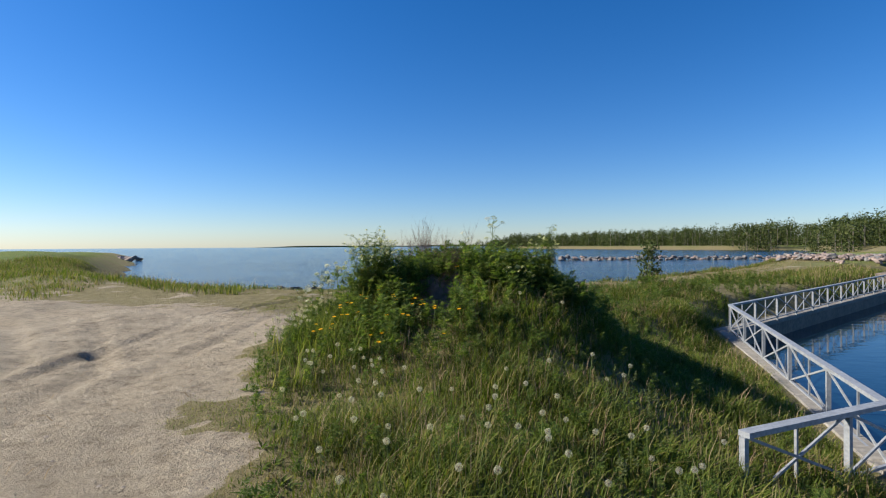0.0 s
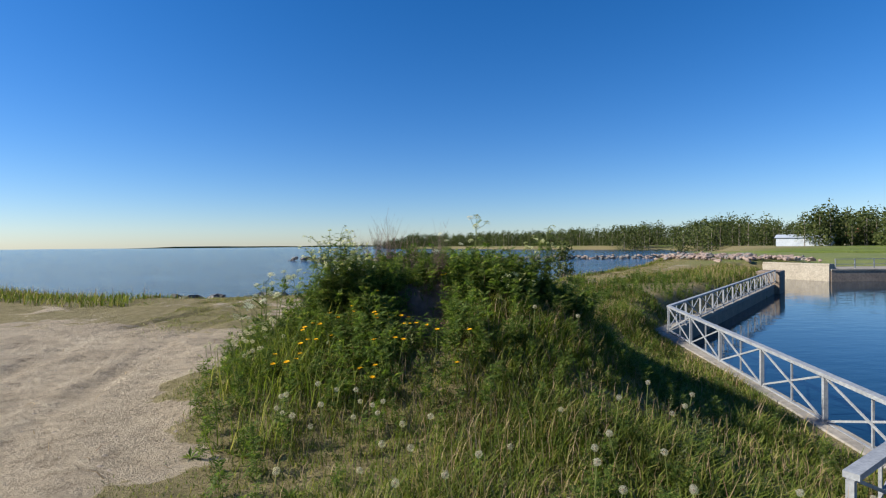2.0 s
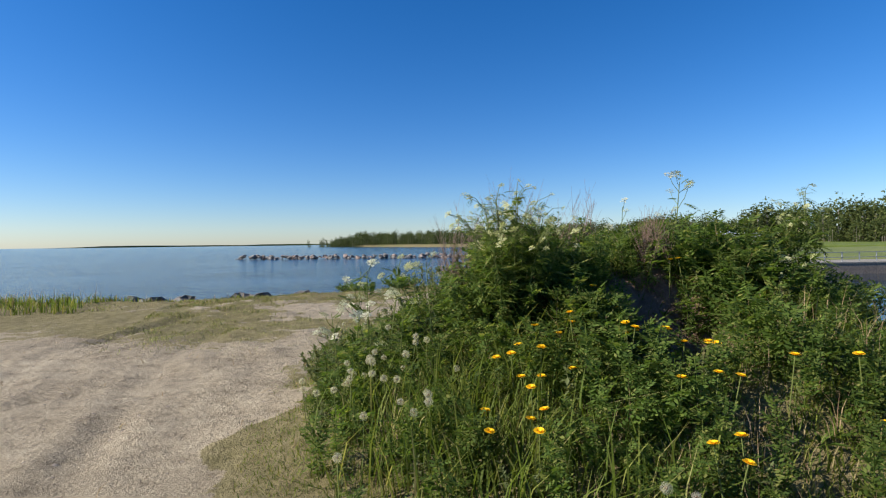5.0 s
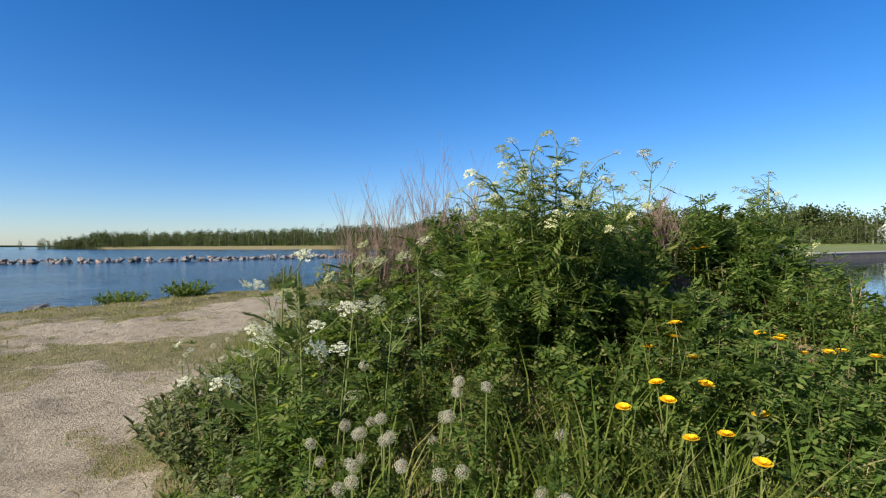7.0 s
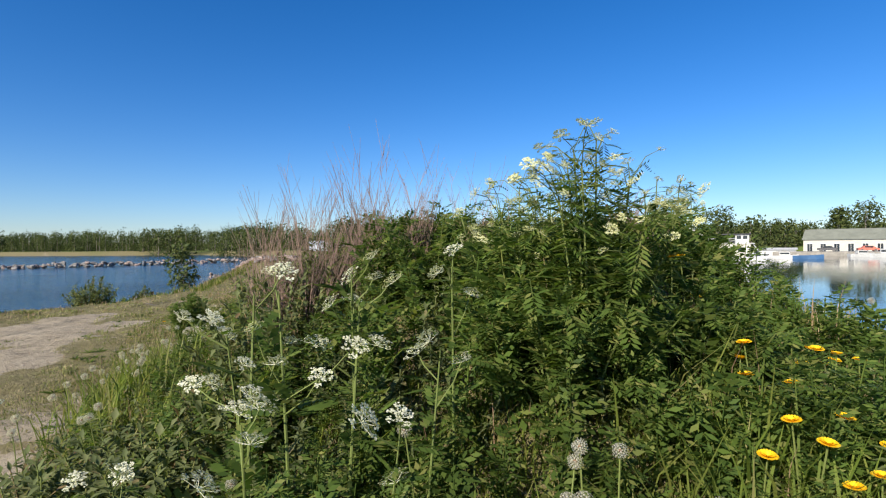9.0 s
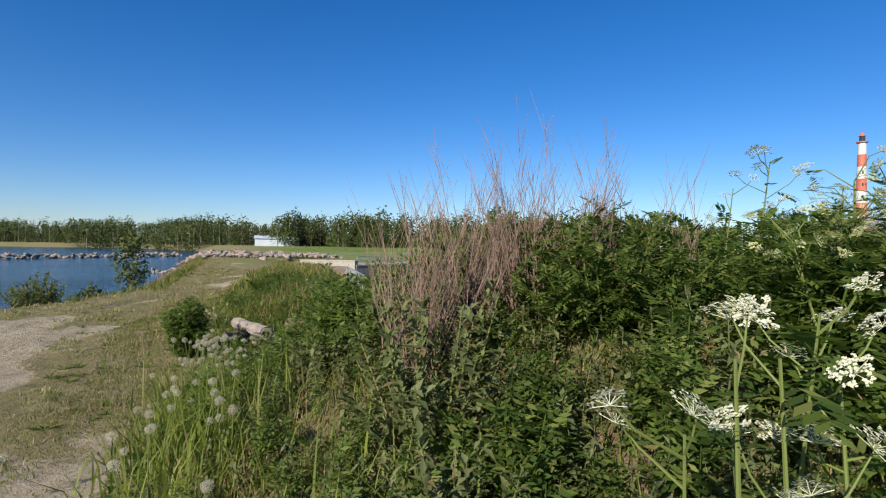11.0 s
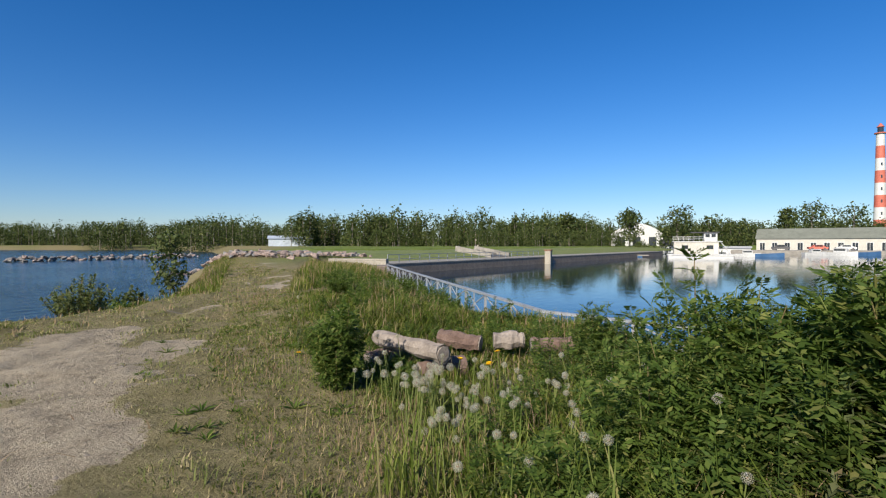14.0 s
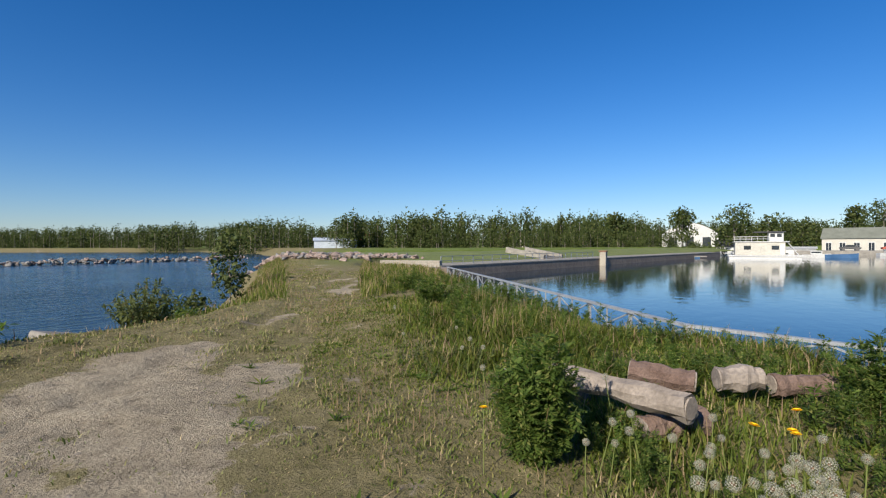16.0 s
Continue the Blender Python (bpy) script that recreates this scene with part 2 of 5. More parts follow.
def smooth(a, b, v):
    t = np.clip((v - a) / (b - a), 0, 1)
    return t * t * (3 - 2 * t)


LATTICE = np.random.default_rng(3).random((256, 256))


def wave(px, py, size):
    """Smooth random values from 0 to 1 over the plan, with lumps of that size."""
    u, v = np.asarray(px) / size + 97.3, np.asarray(py) / size + 41.7
    i, j = np.floor(u).astype(int), np.floor(v).astype(int)
    fu, fv = u - i, v - j
    fu, fv = fu * fu * (3 - 2 * fu), fv * fv * (3 - 2 * fv)
    g = lambda a, c: LATTICE[a % 256, c % 256]
    return (g(i, j) * (1 - fu) + g(i + 1, j) * fu) * (1 - fv) + (g(i, j + 1) * (1 - fu) + g(i + 1, j + 1) * fu) * fv


def plan(px, py):
    """Signed distances to the shore, the basin and the edge of the growth (positive: on land, beyond the basin, in the growth)."""
    ds = dist(px, py, SHORE) * np.where(inside(px, py, SHORE), 1, -1)
    db = dist(px, py, BASIN) * np.where(inside(px, py, BASIN), -1, 1)
    dv = dist(px, py, EDGE, False) * np.where(inside(px, py, VEG), 1, -1)
    return ds, db, dv


def lump(px, py, cx, cy, rx, ry, a, turn=0.0, power=1.3):
    c, s = math.cos(turn), math.sin(turn)
    u, v = (px - cx) * c + (py - cy) * s, (py - cy) * c - (px - cx) * s
    return a * np.exp(-((u / rx) ** 2 + (v / ry) ** 2) ** power)


def height(px, py):
    """Height of the ground, in metres."""
    px, py = np.asarray(px, float), np.asarray(py, float)
    ds, db, dv = plan(px, py)
    h = 0.10 * (wave(px, py, 2.5) - 0.5) + 0.04 * (wave(px, py, 0.5) - 0.5)
    bare = smooth(0.5, -0.5, dv) * (np.hypot(px, py - 10) < 45)
    for line in TRACKS:
        d = dist(px, py, line, False)
        g = wave(px, py, 1.7)
        h = h - bare * (0.018 + 0.065 * g * g) * np.exp(-(d / 0.18) ** 2) + bare * 0.03 * g * np.exp(-((d - 0.32) / 0.13) ** 2)
    h = h + bare * (0.028 * (wave(px, py * 0.5, 0.2) - 0.5) + 0.022 * (wave(px * 1.3 + py * 0.3, py * 0.35, 0.45) - 0.5))
    h = h + 0.12 * smooth(9.0, 2.0, py) + 0.05
    h = h + lump(px, py, 0.45, 8.3, 2.3, 2.2, 1.12) + lump(px, py, -0.2, 10.4, 1.7, 1.3, 0.42) + lump(px, py, 1.2, 5.9, 1.9, 1.7, 0.10) + lump(px, py, -1.6, 7.6, 1.0, 1.3, 0.16)
    h = h + lump(px, py, 2.0, 12.0, 1.3, 1.2, 0.12) + lump(px, py, 6.5, 18.0, 3.0, 1.6, 0.25, 0.7)
    h = h - lump(px, py, -0.18, 7.2, 0.42, 0.34, 0.5, 0, 1.0) + lump(px, py, -0.1, 7.85, 0.7, 0.3, 0.2)
    h = h + lump(px, py, -19, 23, 7, 2.0, 0.55, -0.45) + lump(px, py, -40, 46, 16, 5, 0.9, -0.9) + lump(px, py, -12.5, 14.8, 1.2, 0.9, 0.2)
    low = (1 - smooth(0.35, 4.2 - 2.7 * smooth(10.5, 13.5, py), db)) * smooth(-0.3, 1.5, dv) * (px < 60) * (py > -25)
    h = h + (-0.66 - h) * low
    sea = smooth(-2.0, 2.6, ds)
    h = np.where((ds < 2.6) & (db > 1), np.minimum(h, WATER - 0.5 + (h + 0.5 - WATER) * sea), h)
    h = np.where(ds < -2, WATER - 0.5 - np.minimum(2, -ds * 0.1), h)
    away = smooth(45, 70, np.hypot(px, py))
    near = np.minimum(ds, np.where(db > 0, db, 0))
    h = np.where((px > 38) & (db < 15) & (db > -2), -2.2, h)
    h = h + away * np.where((ds > 0) & (db > 0), np.where((px > 38) & (db < 15), 0.0, 0.75), 0)
    h = h + 14 * smooth(300, 1300, np.hypot(px, py)) * smooth(20, 200, near)
    return np.where(db < 0.16, np.where(px < 60, WATER - 2.0, np.where(db < -0.3, WATER - 2.0, h)), h)


def bareness(px, py):
    """How bare the ground is: 1 for sand, 0 for full growth."""
    ds, db, dv = plan(px, py)
    b = smooth(0.35, -0.35, dv + 0.9 * (wave(px, py, 0.9) - 0.5) + 0.5 * (wave(px, py, 0.25) - 0.5))
    along = smooth(9.8, 14.5, py + 0.35 * px)
    worn = sum(lump(px, py, *spot) for spot in ((0.2, 17.7, 1.5, 1.0, 1.0, 0.5), (-0.6, 16.4, 1.2, 0.6, 1.0, 0.6), (1.2, 19.0, 1.2, 0.5, 1.0, 0.3), (-1.9, 16.6, 1.8, 1.2, 1.0, 0.5), (2.3, 18.0, 0.65, 0.4, 1.0, 0.6), (2.3, 19.8, 1.3, 0.35, 1.0, 0.2), (12.4, 25.0, 3.4, 0.45, 1.0, 0.5), (-0.4, 15.4, 0.8, 0.35, 0.8, 0.7), (5.0, 20.8, 0.9, 0.25, 0.8, 0.6)))
    patch = smooth(0.24, 0.74, 0.34 * wave(px * 0.8 + 3, py, 1.5) + 0.27 * wave(px, py, 0.5) + 0.2 * wave(px, py, 0.2) + 0.36 * np.minimum(worn, 1))
    b = b * (1 - along * (1 - patch))
    shore = smooth(3.8, 2.2, ds + 1.5 * (wave(px, py, 1.6) - 0.5)) * smooth(-1.5, 0.0, ds)
    b = b * (1 - shore)
    west = smooth(-22, -30, px - 0.2 * py + 6 * (wave(px, py, 4) - 0.5))
    return b * (1 - west)


def array_mesh(name, verts, tris, quads, mats):
    """An object from arrays of vertices, triangles and four-sided faces."""
    verts, tris, quads = np.asarray(verts, np.float32), np.asarray(tris, np.int32).reshape(-1, 3), np.asarray(quads, np.int32).reshape(-1, 4)
    me = bpy.data.meshes.new(name)
    me.vertices.add(len(verts))
    me.vertices.foreach_set("co", verts.ravel())
    me.loops.add(tris.size + quads.size)
    me.loops.foreach_set("vertex_index", np.concatenate([tris.ravel(), quads.ravel()]))
    me.polygons.add(len(tris) + len(quads))
    me.polygons.foreach_set("loop_start", np.concatenate([np.arange(len(tris)) * 3, tris.size + np.arange(len(quads)) * 4]))
    me.update(calc_edges=True)
    for m in mats:
        me.materials.append(m)
    return new(name, me)


def axis(fine0, fine1, step, lo, hi, grow=1.1):
    vals = list(np.arange(fine0, fine1 + 1e-6, step))
    s, v = step, fine0
    while v > lo:
        s *= grow
        v -= s
        vals.insert(0, v)
    s, v = step, fine1
    while v < hi:
        s *= grow
        v += s
        vals.append(v)
    return np.array(vals)


gx, gy = axis(-9, 9, 0.09, -3600, 3600), axis(0, 25.5, 0.09, -3600, 3600)
GX, GY = np.meshgrid(gx, gy)
GZ = height(GX, GY)
nx, ny = len(gx), len(gy)
IDX = np.arange(nx * ny).reshape(ny, nx)
ground = array_mesh("ground", np.stack([GX.ravel(), GY.ravel(), GZ.ravel()], 1), [], np.stack([IDX[:-1, :-1], IDX[:-1, 1:], IDX[1:, 1:], IDX[1:, :-1]], -1).reshape(-1, 4), [ground_material()])
ds_, db_, dv_ = plan(GX.ravel(), GY.ravel())
fx, fy = GX.ravel(), GY.ravel()
cover = np.zeros((nx * ny, 4), np.float32)
cover[:, 0] = 1 - bareness(fx, fy)
cover[:, 1] = smooth(38, 60, np.hypot(fx, fy)) * smooth(3, 9, ds_ * np.where(np.hypot(fx, fy) > 110, 0.35, 1) + 6 * (wave(fx, fy, 9) - 0.5)) * smooth(0.8, 2.2, db_)
cover[:, 1] = np.maximum(cover[:, 1], smooth(-15, -22, fx) * smooth(1.2, 3.0, ds_) * (1 - bareness(fx, fy)))
cover[:, 2] = lump(fx, fy, -0.12, 7.6, 0.62, 0.5, 1.0, 0, 1.2) + lump(fx, fy, -1.3, 8.95, 0.35, 0.25, 0.9)
cover[:, 3] = 1
ca = ground.data.color_attributes.new("cover", 'FLOAT_COLOR', 'POINT')
ca.data.foreach_set("color", cover.ravel())
ground.data.polygons.foreach_set("use_smooth", np.ones(len(ground.data.polygons), bool))
tagged(ground, "pale rutted sandy ground with worn grass", "ground", kind="structure")
W = 4600
water = array_mesh("water", [(-W, -W, WATER), (W, -W, WATER), (W, W, WATER), (-W, W, WATER)], [], [(0, 1, 2, 3)], [water_material("sea_water", 1.0, 0.3, 0.12)])
tagged(water, "calm deep blue sea water", "water", kind="structure")


pool = array_mesh("basin_water", [(x, y, WATER + 0.006) for x, y in BASIN], [], [], [water_material("basin_water", 0.35, 0.06, 0.04)])
pm = bmesh.new()
pm.faces.new([pm.verts.new((x, y, WATER + 0.006)) for x, y in BASIN])
pm.to_mesh(pool.data)
pm.free()
tagged(pool, "still dark blue water of the harbour basin", "water", kind="structure")


# ---- tools for things ----
def part(name, bm, mat, parent=None, label=""):
    me = bpy.data.meshes.new(name)
    bmesh.ops.recalc_face_normals(bm, faces=bm.faces[:])
    bm.to_mesh(me)
    bm.free()
    me.materials.append(mat)
    ob = new(name, me)
    if parent:
        ob.parent = parent
    return tagged(ob, label)


def thing(name, m, label, category, group="", kind=""):
    ob = new(name)
    ob.matrix_world = m
    return tagged(ob, label, category, group, kind)


def beam(bm, p, q, w, h, up=(0, 0, 1)):
    """A square bar from p to q, w wide and h high."""
    p, q = Vector(p), Vector(q)
    f = (q - p).normalized()
    r = f.cross(Vector(up))
    r = r.normalized() if r.length > 1e-4 else Vector((1, 0, 0))
    u = r.cross(f)
    v = [bm.verts.new(e + r * (a * w / 2) + u * (b * h / 2)) for e in (p, q) for a, b in ((-1, -1), (1, -1), (1, 1), (-1, 1))]
    for f4 in ((3, 2, 1, 0), (4, 5, 6, 7), (0, 1, 5, 4), (1, 2, 6, 5), (2, 3, 7, 6), (3, 0, 4, 7)):
        bm.faces.new([v[i] for i in f4])
    return bm


def slab(x0, x1, y0, y1, z0, z1, bevel=0.0):
    bm = bmesh.new()
    beam(bm, ((x0 + x1) / 2, y0, (z0 + z1) / 2), ((x0 + x1) / 2, y1, (z0 + z1) / 2), x1 - x0, z1 - z0)
    if bevel:
        bmesh.ops.bevel(bm, geom=bm.edges[:], offset=bevel, segments=1, affect='EDGES')
    return bm


def tube(bm, pts, radii, sides=6):
    """A round stem through points."""
    rings = []
    for i, (p, r) in enumerate(zip(pts, radii)):
        p = Vector(p)
        a, b = Vector(pts[max(i - 1, 0)]), Vector(pts[min(i + 1, len(pts) - 1)])
        f = (b - a).normalized()
        s = f.cross(Vector((0.3, 0.9, 0.2))).normalized()
        u = s.cross(f)
        rings.append([bm.verts.new(p + (s * math.cos(k * 2 * math.pi / sides) + u * math.sin(k * 2 * math.pi / sides)) * r) for k in range(sides)])
    for a, b in zip(rings, rings[1:]):
        for k in range(sides):
            bm.faces.new((a[k], a[(k + 1) % sides], b[(k + 1) % sides], b[k]))
    bm.faces.new(rings[0][::-1])
    bm.faces.new(rings[-1])
    return bm


def gz(x, y):
    return float(height(np.array([x]), np.array([y]))[0])


def join(items):
    """Joins (vertices, triangles) pairs into one."""
    vs, fs, n = [], [], 0
    for v, f in items:
        vs.append(np.asarray(v, float))
        fs.append(np.asarray(f, int) + n)
        n += len(v)
    return np.concatenate(vs), np.concatenate(fs)


def spread(template, pos, scale, yaw, tilt=None, tiltdir=None):
    """Copies of a template (vertices, triangles) at many places, joined."""
    v, f = template
    n = len(pos)
    c, s = np.cos(yaw)[:, None], np.sin(yaw)[:, None]
    x, y, z = v[None, :, 0] * scale[:, None], v[None, :, 1] * scale[:, None], v[None, :, 2] * scale[:, None]
    X, Y, Zz = x * c - y * s, x * s + y * c, z + 0 * c
    if tilt is not None:
        X, Y = X + Zz * (tilt * np.cos(tiltdir))[:, None], Y + Zz * (tilt * np.sin(tiltdir))[:, None]
    P = np.stack([X, Y, Zz], -1) + pos[:, None, :]
    F = f[None] + (np.arange(n) * len(v))[:, None, None]
    return P.reshape(-1, 3), F.reshape(-1, 3)


def blades(pos, h, w, yaw, lean):
    """Bent grass blades of three triangles each."""
    n = len(pos)
    dx, dy = np.cos(yaw), np.sin(yaw)
    sx, sy = -dy * w / 2, dx * w / 2
    P = np.zeros((n, 5, 3))
    for k, (t, half) in enumerate(((0, 1), (0.55, 0.8), (1.0, 0))):
        cx, cy, cz = pos[:, 0] + dx * lean * h * t * t, pos[:, 1] + dy * lean * h * t * t, pos[:, 2] + h * (t - 0.35 * lean * t * t)
        P[:, 2 * k] = np.stack([cx - sx * half, cy - sy * half, cz], -1)
        if k < 2:
            P[:, 2 * k + 1] = np.stack([cx + sx * half, cy + sy * half, cz], -1)
    base = (np.arange(n) * 5)[:, None]
    tri = np.concatenate([base + [0, 1, 3], base + [0, 3, 2], base + [2, 3, 4]], 1).reshape(-1, 3)
    return P.reshape(-1, 3), tri


def oriented(v, origin, yaw, pitch):
    """Turns a leaf that lies along +x: pitch up, then yaw, then moves it."""
    c, s = math.cos(pitch), math.sin(pitch)
    x, y, z = v[:, 0] * c - v[:, 2] * s, v[:, 1], v[:, 0] * s + v[:, 2] * c
    c, s = math.cos(yaw), math.sin(yaw)
    return np.stack([x * c - y * s, x * s + y * c, z], 1) + np.asarray(origin)


def feather_leaf(length, pairs=4):
    """A pinnate leaf: pointed leaflets in pairs along a drooping rib."""
    vs, fs = [], []
    for i in range(pairs + 1):
        t = (i + 0.6) / (pairs + 0.8)
        x, z = length * t, -0.35 * length * t * t
        for side in ((-1, 1) if i < pairs else (0,)):
            l = length * (0.46 * math.sin(0.5 + 2.3 * t) + 0.06) if side else length * 0.3
            a = side * 0.95
            d, q = np.array([math.cos(a), math.sin(a), -0.25]), np.array([-math.sin(a), math.cos(a), 0.15])
            o = np.array([x, 0, z])
            n = len(vs)
            vs += [o, o + d * l * 0.5 + q * l * 0.2, o + d * l, o + d * l * 0.5 - q * l * 0.2]
            fs += [(n, n + 1, n + 2), (n, n + 2, n + 3)]
    return np.array(vs), np.array(fs)


def fern_leaf(length, pairs=6):
    """A drooping, finely cut leaf: narrow leaflets in pairs, each with two side lobes."""
    vs, fs = [], []
    for i in range(pairs + 1):
        t = (i + 0.5) / (pairs + 0.7)
        o = np.array([length * t, 0, -0.55 * length * t * t])
        for side in ((-1, 1) if i < pairs else (0,)):
            l = length * (0.42 * math.sin(0.5 + 2.4 * t) + 0.05) if side else length * 0.22
            a = side * 0.9
            d, q = np.array([math.cos(a), math.sin(a), -0.35]), np.array([-math.sin(a), math.cos(a), 0.1])
            n = len(vs)
            vs += [o, o + d * l * 0.45 + q * l * 0.12, o + d * l, o + d * l * 0.45 - q * l * 0.12, o + d * l * 0.7 + q * l * 0.34, o + d * l * 0.7 - q * l * 0.34, o + d * l * 0.3]
            fs += [(n, n + 1, n + 2), (n, n + 2, n + 3), (n + 6, n + 4, n + 1), (n + 6, n + 3, n + 5)]
    return np.array(vs), np.array(fs)


def oval_leaf(length, width=0.42):
    """A pointed oval leaf, folded along its rib."""
    w = length * width / 2
    v = np.array([(0, 0, 0), (0.45 * length, w, 0.25 * w), (0.45 * length, -w, 0.25 * w), (length, 0, -0.16 * length), (0.5 * length, 0, -0.05 * length)])
    return v, np.array([(0, 4, 1), (0, 2, 4), (1, 4, 3), (4, 2, 3)])


def stalk(p, q, r):
    """A three-sided stem of six triangles."""
    p, q = np.asarray(p, float), np.asarray(q, float)
    v = [p + r * np.array([math.cos(a), math.sin(a), 0]) for a in (0, 2.1, 4.2)] + [q + 0.6 * r * np.array([math.cos(a), math.sin(a), 0]) for a in (0, 2.1, 4.2)]
    return np.array(v), np.array([(0, 1, 4), (0, 4, 3), (1, 2, 5), (1, 5, 4), (2, 0, 3), (2, 3, 5)])


def leafy_stem(seed, tall, leaves, leaf, low=0.1, size=1.0, up=0.5):
    """A stem with alternate leaves that grow smaller towards the top."""
    r = random.Random(seed)
    items = [stalk((0, 0, 0), (0.05 * tall, 0.02, tall), 0.006)]
    for i in range(leaves):
        t = low + (1 - low) * (i + r.random() * 0.6) / leaves
        v, f = leaf(size * (0.6 + 0.6 * math.sin(0.4 + 2.4 * t)) * r.uniform(0.8, 1.2))
        items.append((oriented(v, (0.05 * tall * t, 0.02 * t, tall * t), i * 2.4 + r.uniform(-0.9, 0.9), up + r.uniform(-1.0, 0.8)), f))
    return join(items)


def growth(name, mat, templates, pos, scale, label, category, lean=0.25):
    """One object of many plants."""
    pos, scale = np.asarray(pos), np.asarray(scale)
    pick = rng.integers(0, len(templates), len(pos))
    items = []
    for i, t in enumerate(templates):
        k = pick == i
        if k.any():
            n = int(k.sum())
            items.append(spread(t, pos[k], scale[k], rng.random(n) * 6.3, rng.random(n) * lean, rng.random(n) * 6.3))
    v, f = join(items)
    return tagged(array_mesh(name, v, f, [], [mat]), label, category, kind="stuff")


def scatter(n, x0, x1, y0, y1):
    x, y = rng.uniform(x0, x1, n), rng.uniform(y0, y1, n)
    return x, y


def on_ground(x, y, sink=0.01):
    return np.stack([x, y, height(x, y) - sink], 1)


# ---- growth on the heap and along the track ----
def grass():
    x, y = scatter(560000, -3.2, 9.0, -1.0, 27.0)
    ds, db, dv = plan(x, y)
    d = np.hypot(x + 2.6, y - np.clip(y, 0, 14))          # distance from the walked line
    keep = (rng.random(len(x)) > bareness(x, y)) & (dv > -0.9) & (db > 0.5) & (ds > 0.6)
    thin = np.clip(1.3 - 0.075 * d, 0.25, 1) * (1 - 0.8 * lump(x, y, -0.18, 7.3, 0.45, 0.5, 1.0, 0, 1.2))
    lush = wave(x, y, 0.8)
    keep &= rng.random(len(x)) < thin * (0.35 + 0.8 * lush)
    x, y, dv, lush, d = x[keep], y[keep], dv[keep], lush[keep], d[keep]
    n = len(x)
    edge = smooth(-0.2, 1.3, dv)
    h = (0.04 + edge * (0.07 + 0.26 * lush * lush)) * rng.uniform(0.5, 1.35, n)
    w = (0.006 + 0.0012 * d) * rng.uniform(0.7, 1.3, n)
    v, f = blades(on_ground(x, y), h, w, rng.random(n) * 6.3, rng.uniform(0.25, 1.15, n))
    tagged(array_mesh("meadow_grass", v, f, [], [GRASS]), "uncut green meadow grass on the earth heap", "grass", kind="stuff")
    k = rng.random(n) < 0.025 + 0.07 * (wave(x, y, 1.1) > 0.62)
    p = on_ground(x[k], y[k])
    m = len(p)
    v, f = blades(p, h[k] * 1.25 + 0.07, w[k] * 0.5, rng.random(m) * 6.3, rng.uniform(0.1, 0.7, m))
    tagged(array_mesh("dry_grass", v, f, [], [STRAW]), "straw-coloured dry grass stems among green grass", "dry grass", kind="stuff")


def turf():
    x, y = scatter(620000, -6.0, 20.0, 9.5, 33.0)
    ds, db, dv = plan(x, y)
    d = np.hypot(x + 2.6, y - np.clip(y, 9, 14))
    keep = (rng.random(len(x)) > bareness(x, y) * 1.02) & (dv < 0.3) & (ds > 1.0) & (rng.random(len(x)) < np.clip(1.4 - 0.09 * d, 0.15, 1))
    x, y, d = x[keep], y[keep], d[keep]
    n = len(x)
    clump = wave(x, y, 0.35)
    v, f = blades(on_ground(x, y), (0.02 + 0.08 * clump ** 3) * rng.uniform(0.5, 1.5, n), (0.005 + 0.0014 * d) * rng.uniform(0.7, 1.3, n), rng.random(n) * 6.3, rng.uniform(0.3, 1.1, n))
    tagged(array_mesh("worn_turf", v, f, [], [TURF]), "short trodden turf on the sandy track", "grass", kind="stuff")


def strips():
    """Grass along the shore, round the west bank and on the spit."""
    x, y = scatter(330000, -34, 30, 14, 50)
    ds, db, dv = plan(x, y)
    keep = (ds > 0.5) & (db > 0.5) & (rng.random(len(x)) > bareness(x, y) * 1.05) & ((ds < 4.5) | (dv > 0) & (y > 22) | (x < -14))
    x, y, ds = x[keep], y[keep], ds[keep]
    n = len(x)
    lush = wave(x, y, 1.4)
    tallness = 0.3 + 0.7 * np.maximum(smooth(4.0, 6.5, x), smooth(-5.5, -9, x))
    tallness = tallness * np.where((plan(x, y)[2] < 0.0) & (ds > 2.3) & (x > -8), 0.14, 1.0)
    h = (0.06 + 0.4 * lush * smooth(0.5, 2.0, ds)) * tallness * rng.uniform(0.6, 1.3, n)
    v, f = blades(on_ground(x, y), h, 0.02 * rng.uniform(0.7, 1.5, n), rng.random(n) * 6.3, rng.uniform(0.1, 0.8, n))
    tagged(array_mesh("shore_grass", v, f, [], [GRASS]), "long green grass along the shoreline", "grass", kind="stuff")
    k = rng.random(n) < 0.10
    v, f = blades(on_ground(x[k], y[k]), h[k] * 1.3 + 0.1, np.full(k.sum(), 0.014), rng.random(k.sum()) * 6.3, rng.uniform(0.1, 0.6, k.sum()))
    tagged(array_mesh("dry_shore_grass", v, f, [], [STRAW]), "pale dry grass stems near the shore", "dry grass", kind="stuff")


FEATHER = [leafy_stem(s, t, n, lambda l: feather_leaf(l, 3), 0.05, 0.115, 0.5) for s, t, n in ((1, 0.55, 30), (2, 0.65, 36), (3, 0.45, 26))]
BROAD = [leafy_stem(s, t, n, lambda l: oval_leaf(l), 0.08, 0.062, 0.3) for s, t, n in ((4, 0.42, 46), (5, 0.34, 38))]
ROSETTE = [join([(oriented(oval_leaf(r.uniform(0.12, 0.24), 0.2)[0], (0, 0, 0), i * 2.4, r.uniform(0.3, 1.0)), oval_leaf(0.2)[1]) for i in range(9)]) for r in (random.Random(8), random.Random(9))]


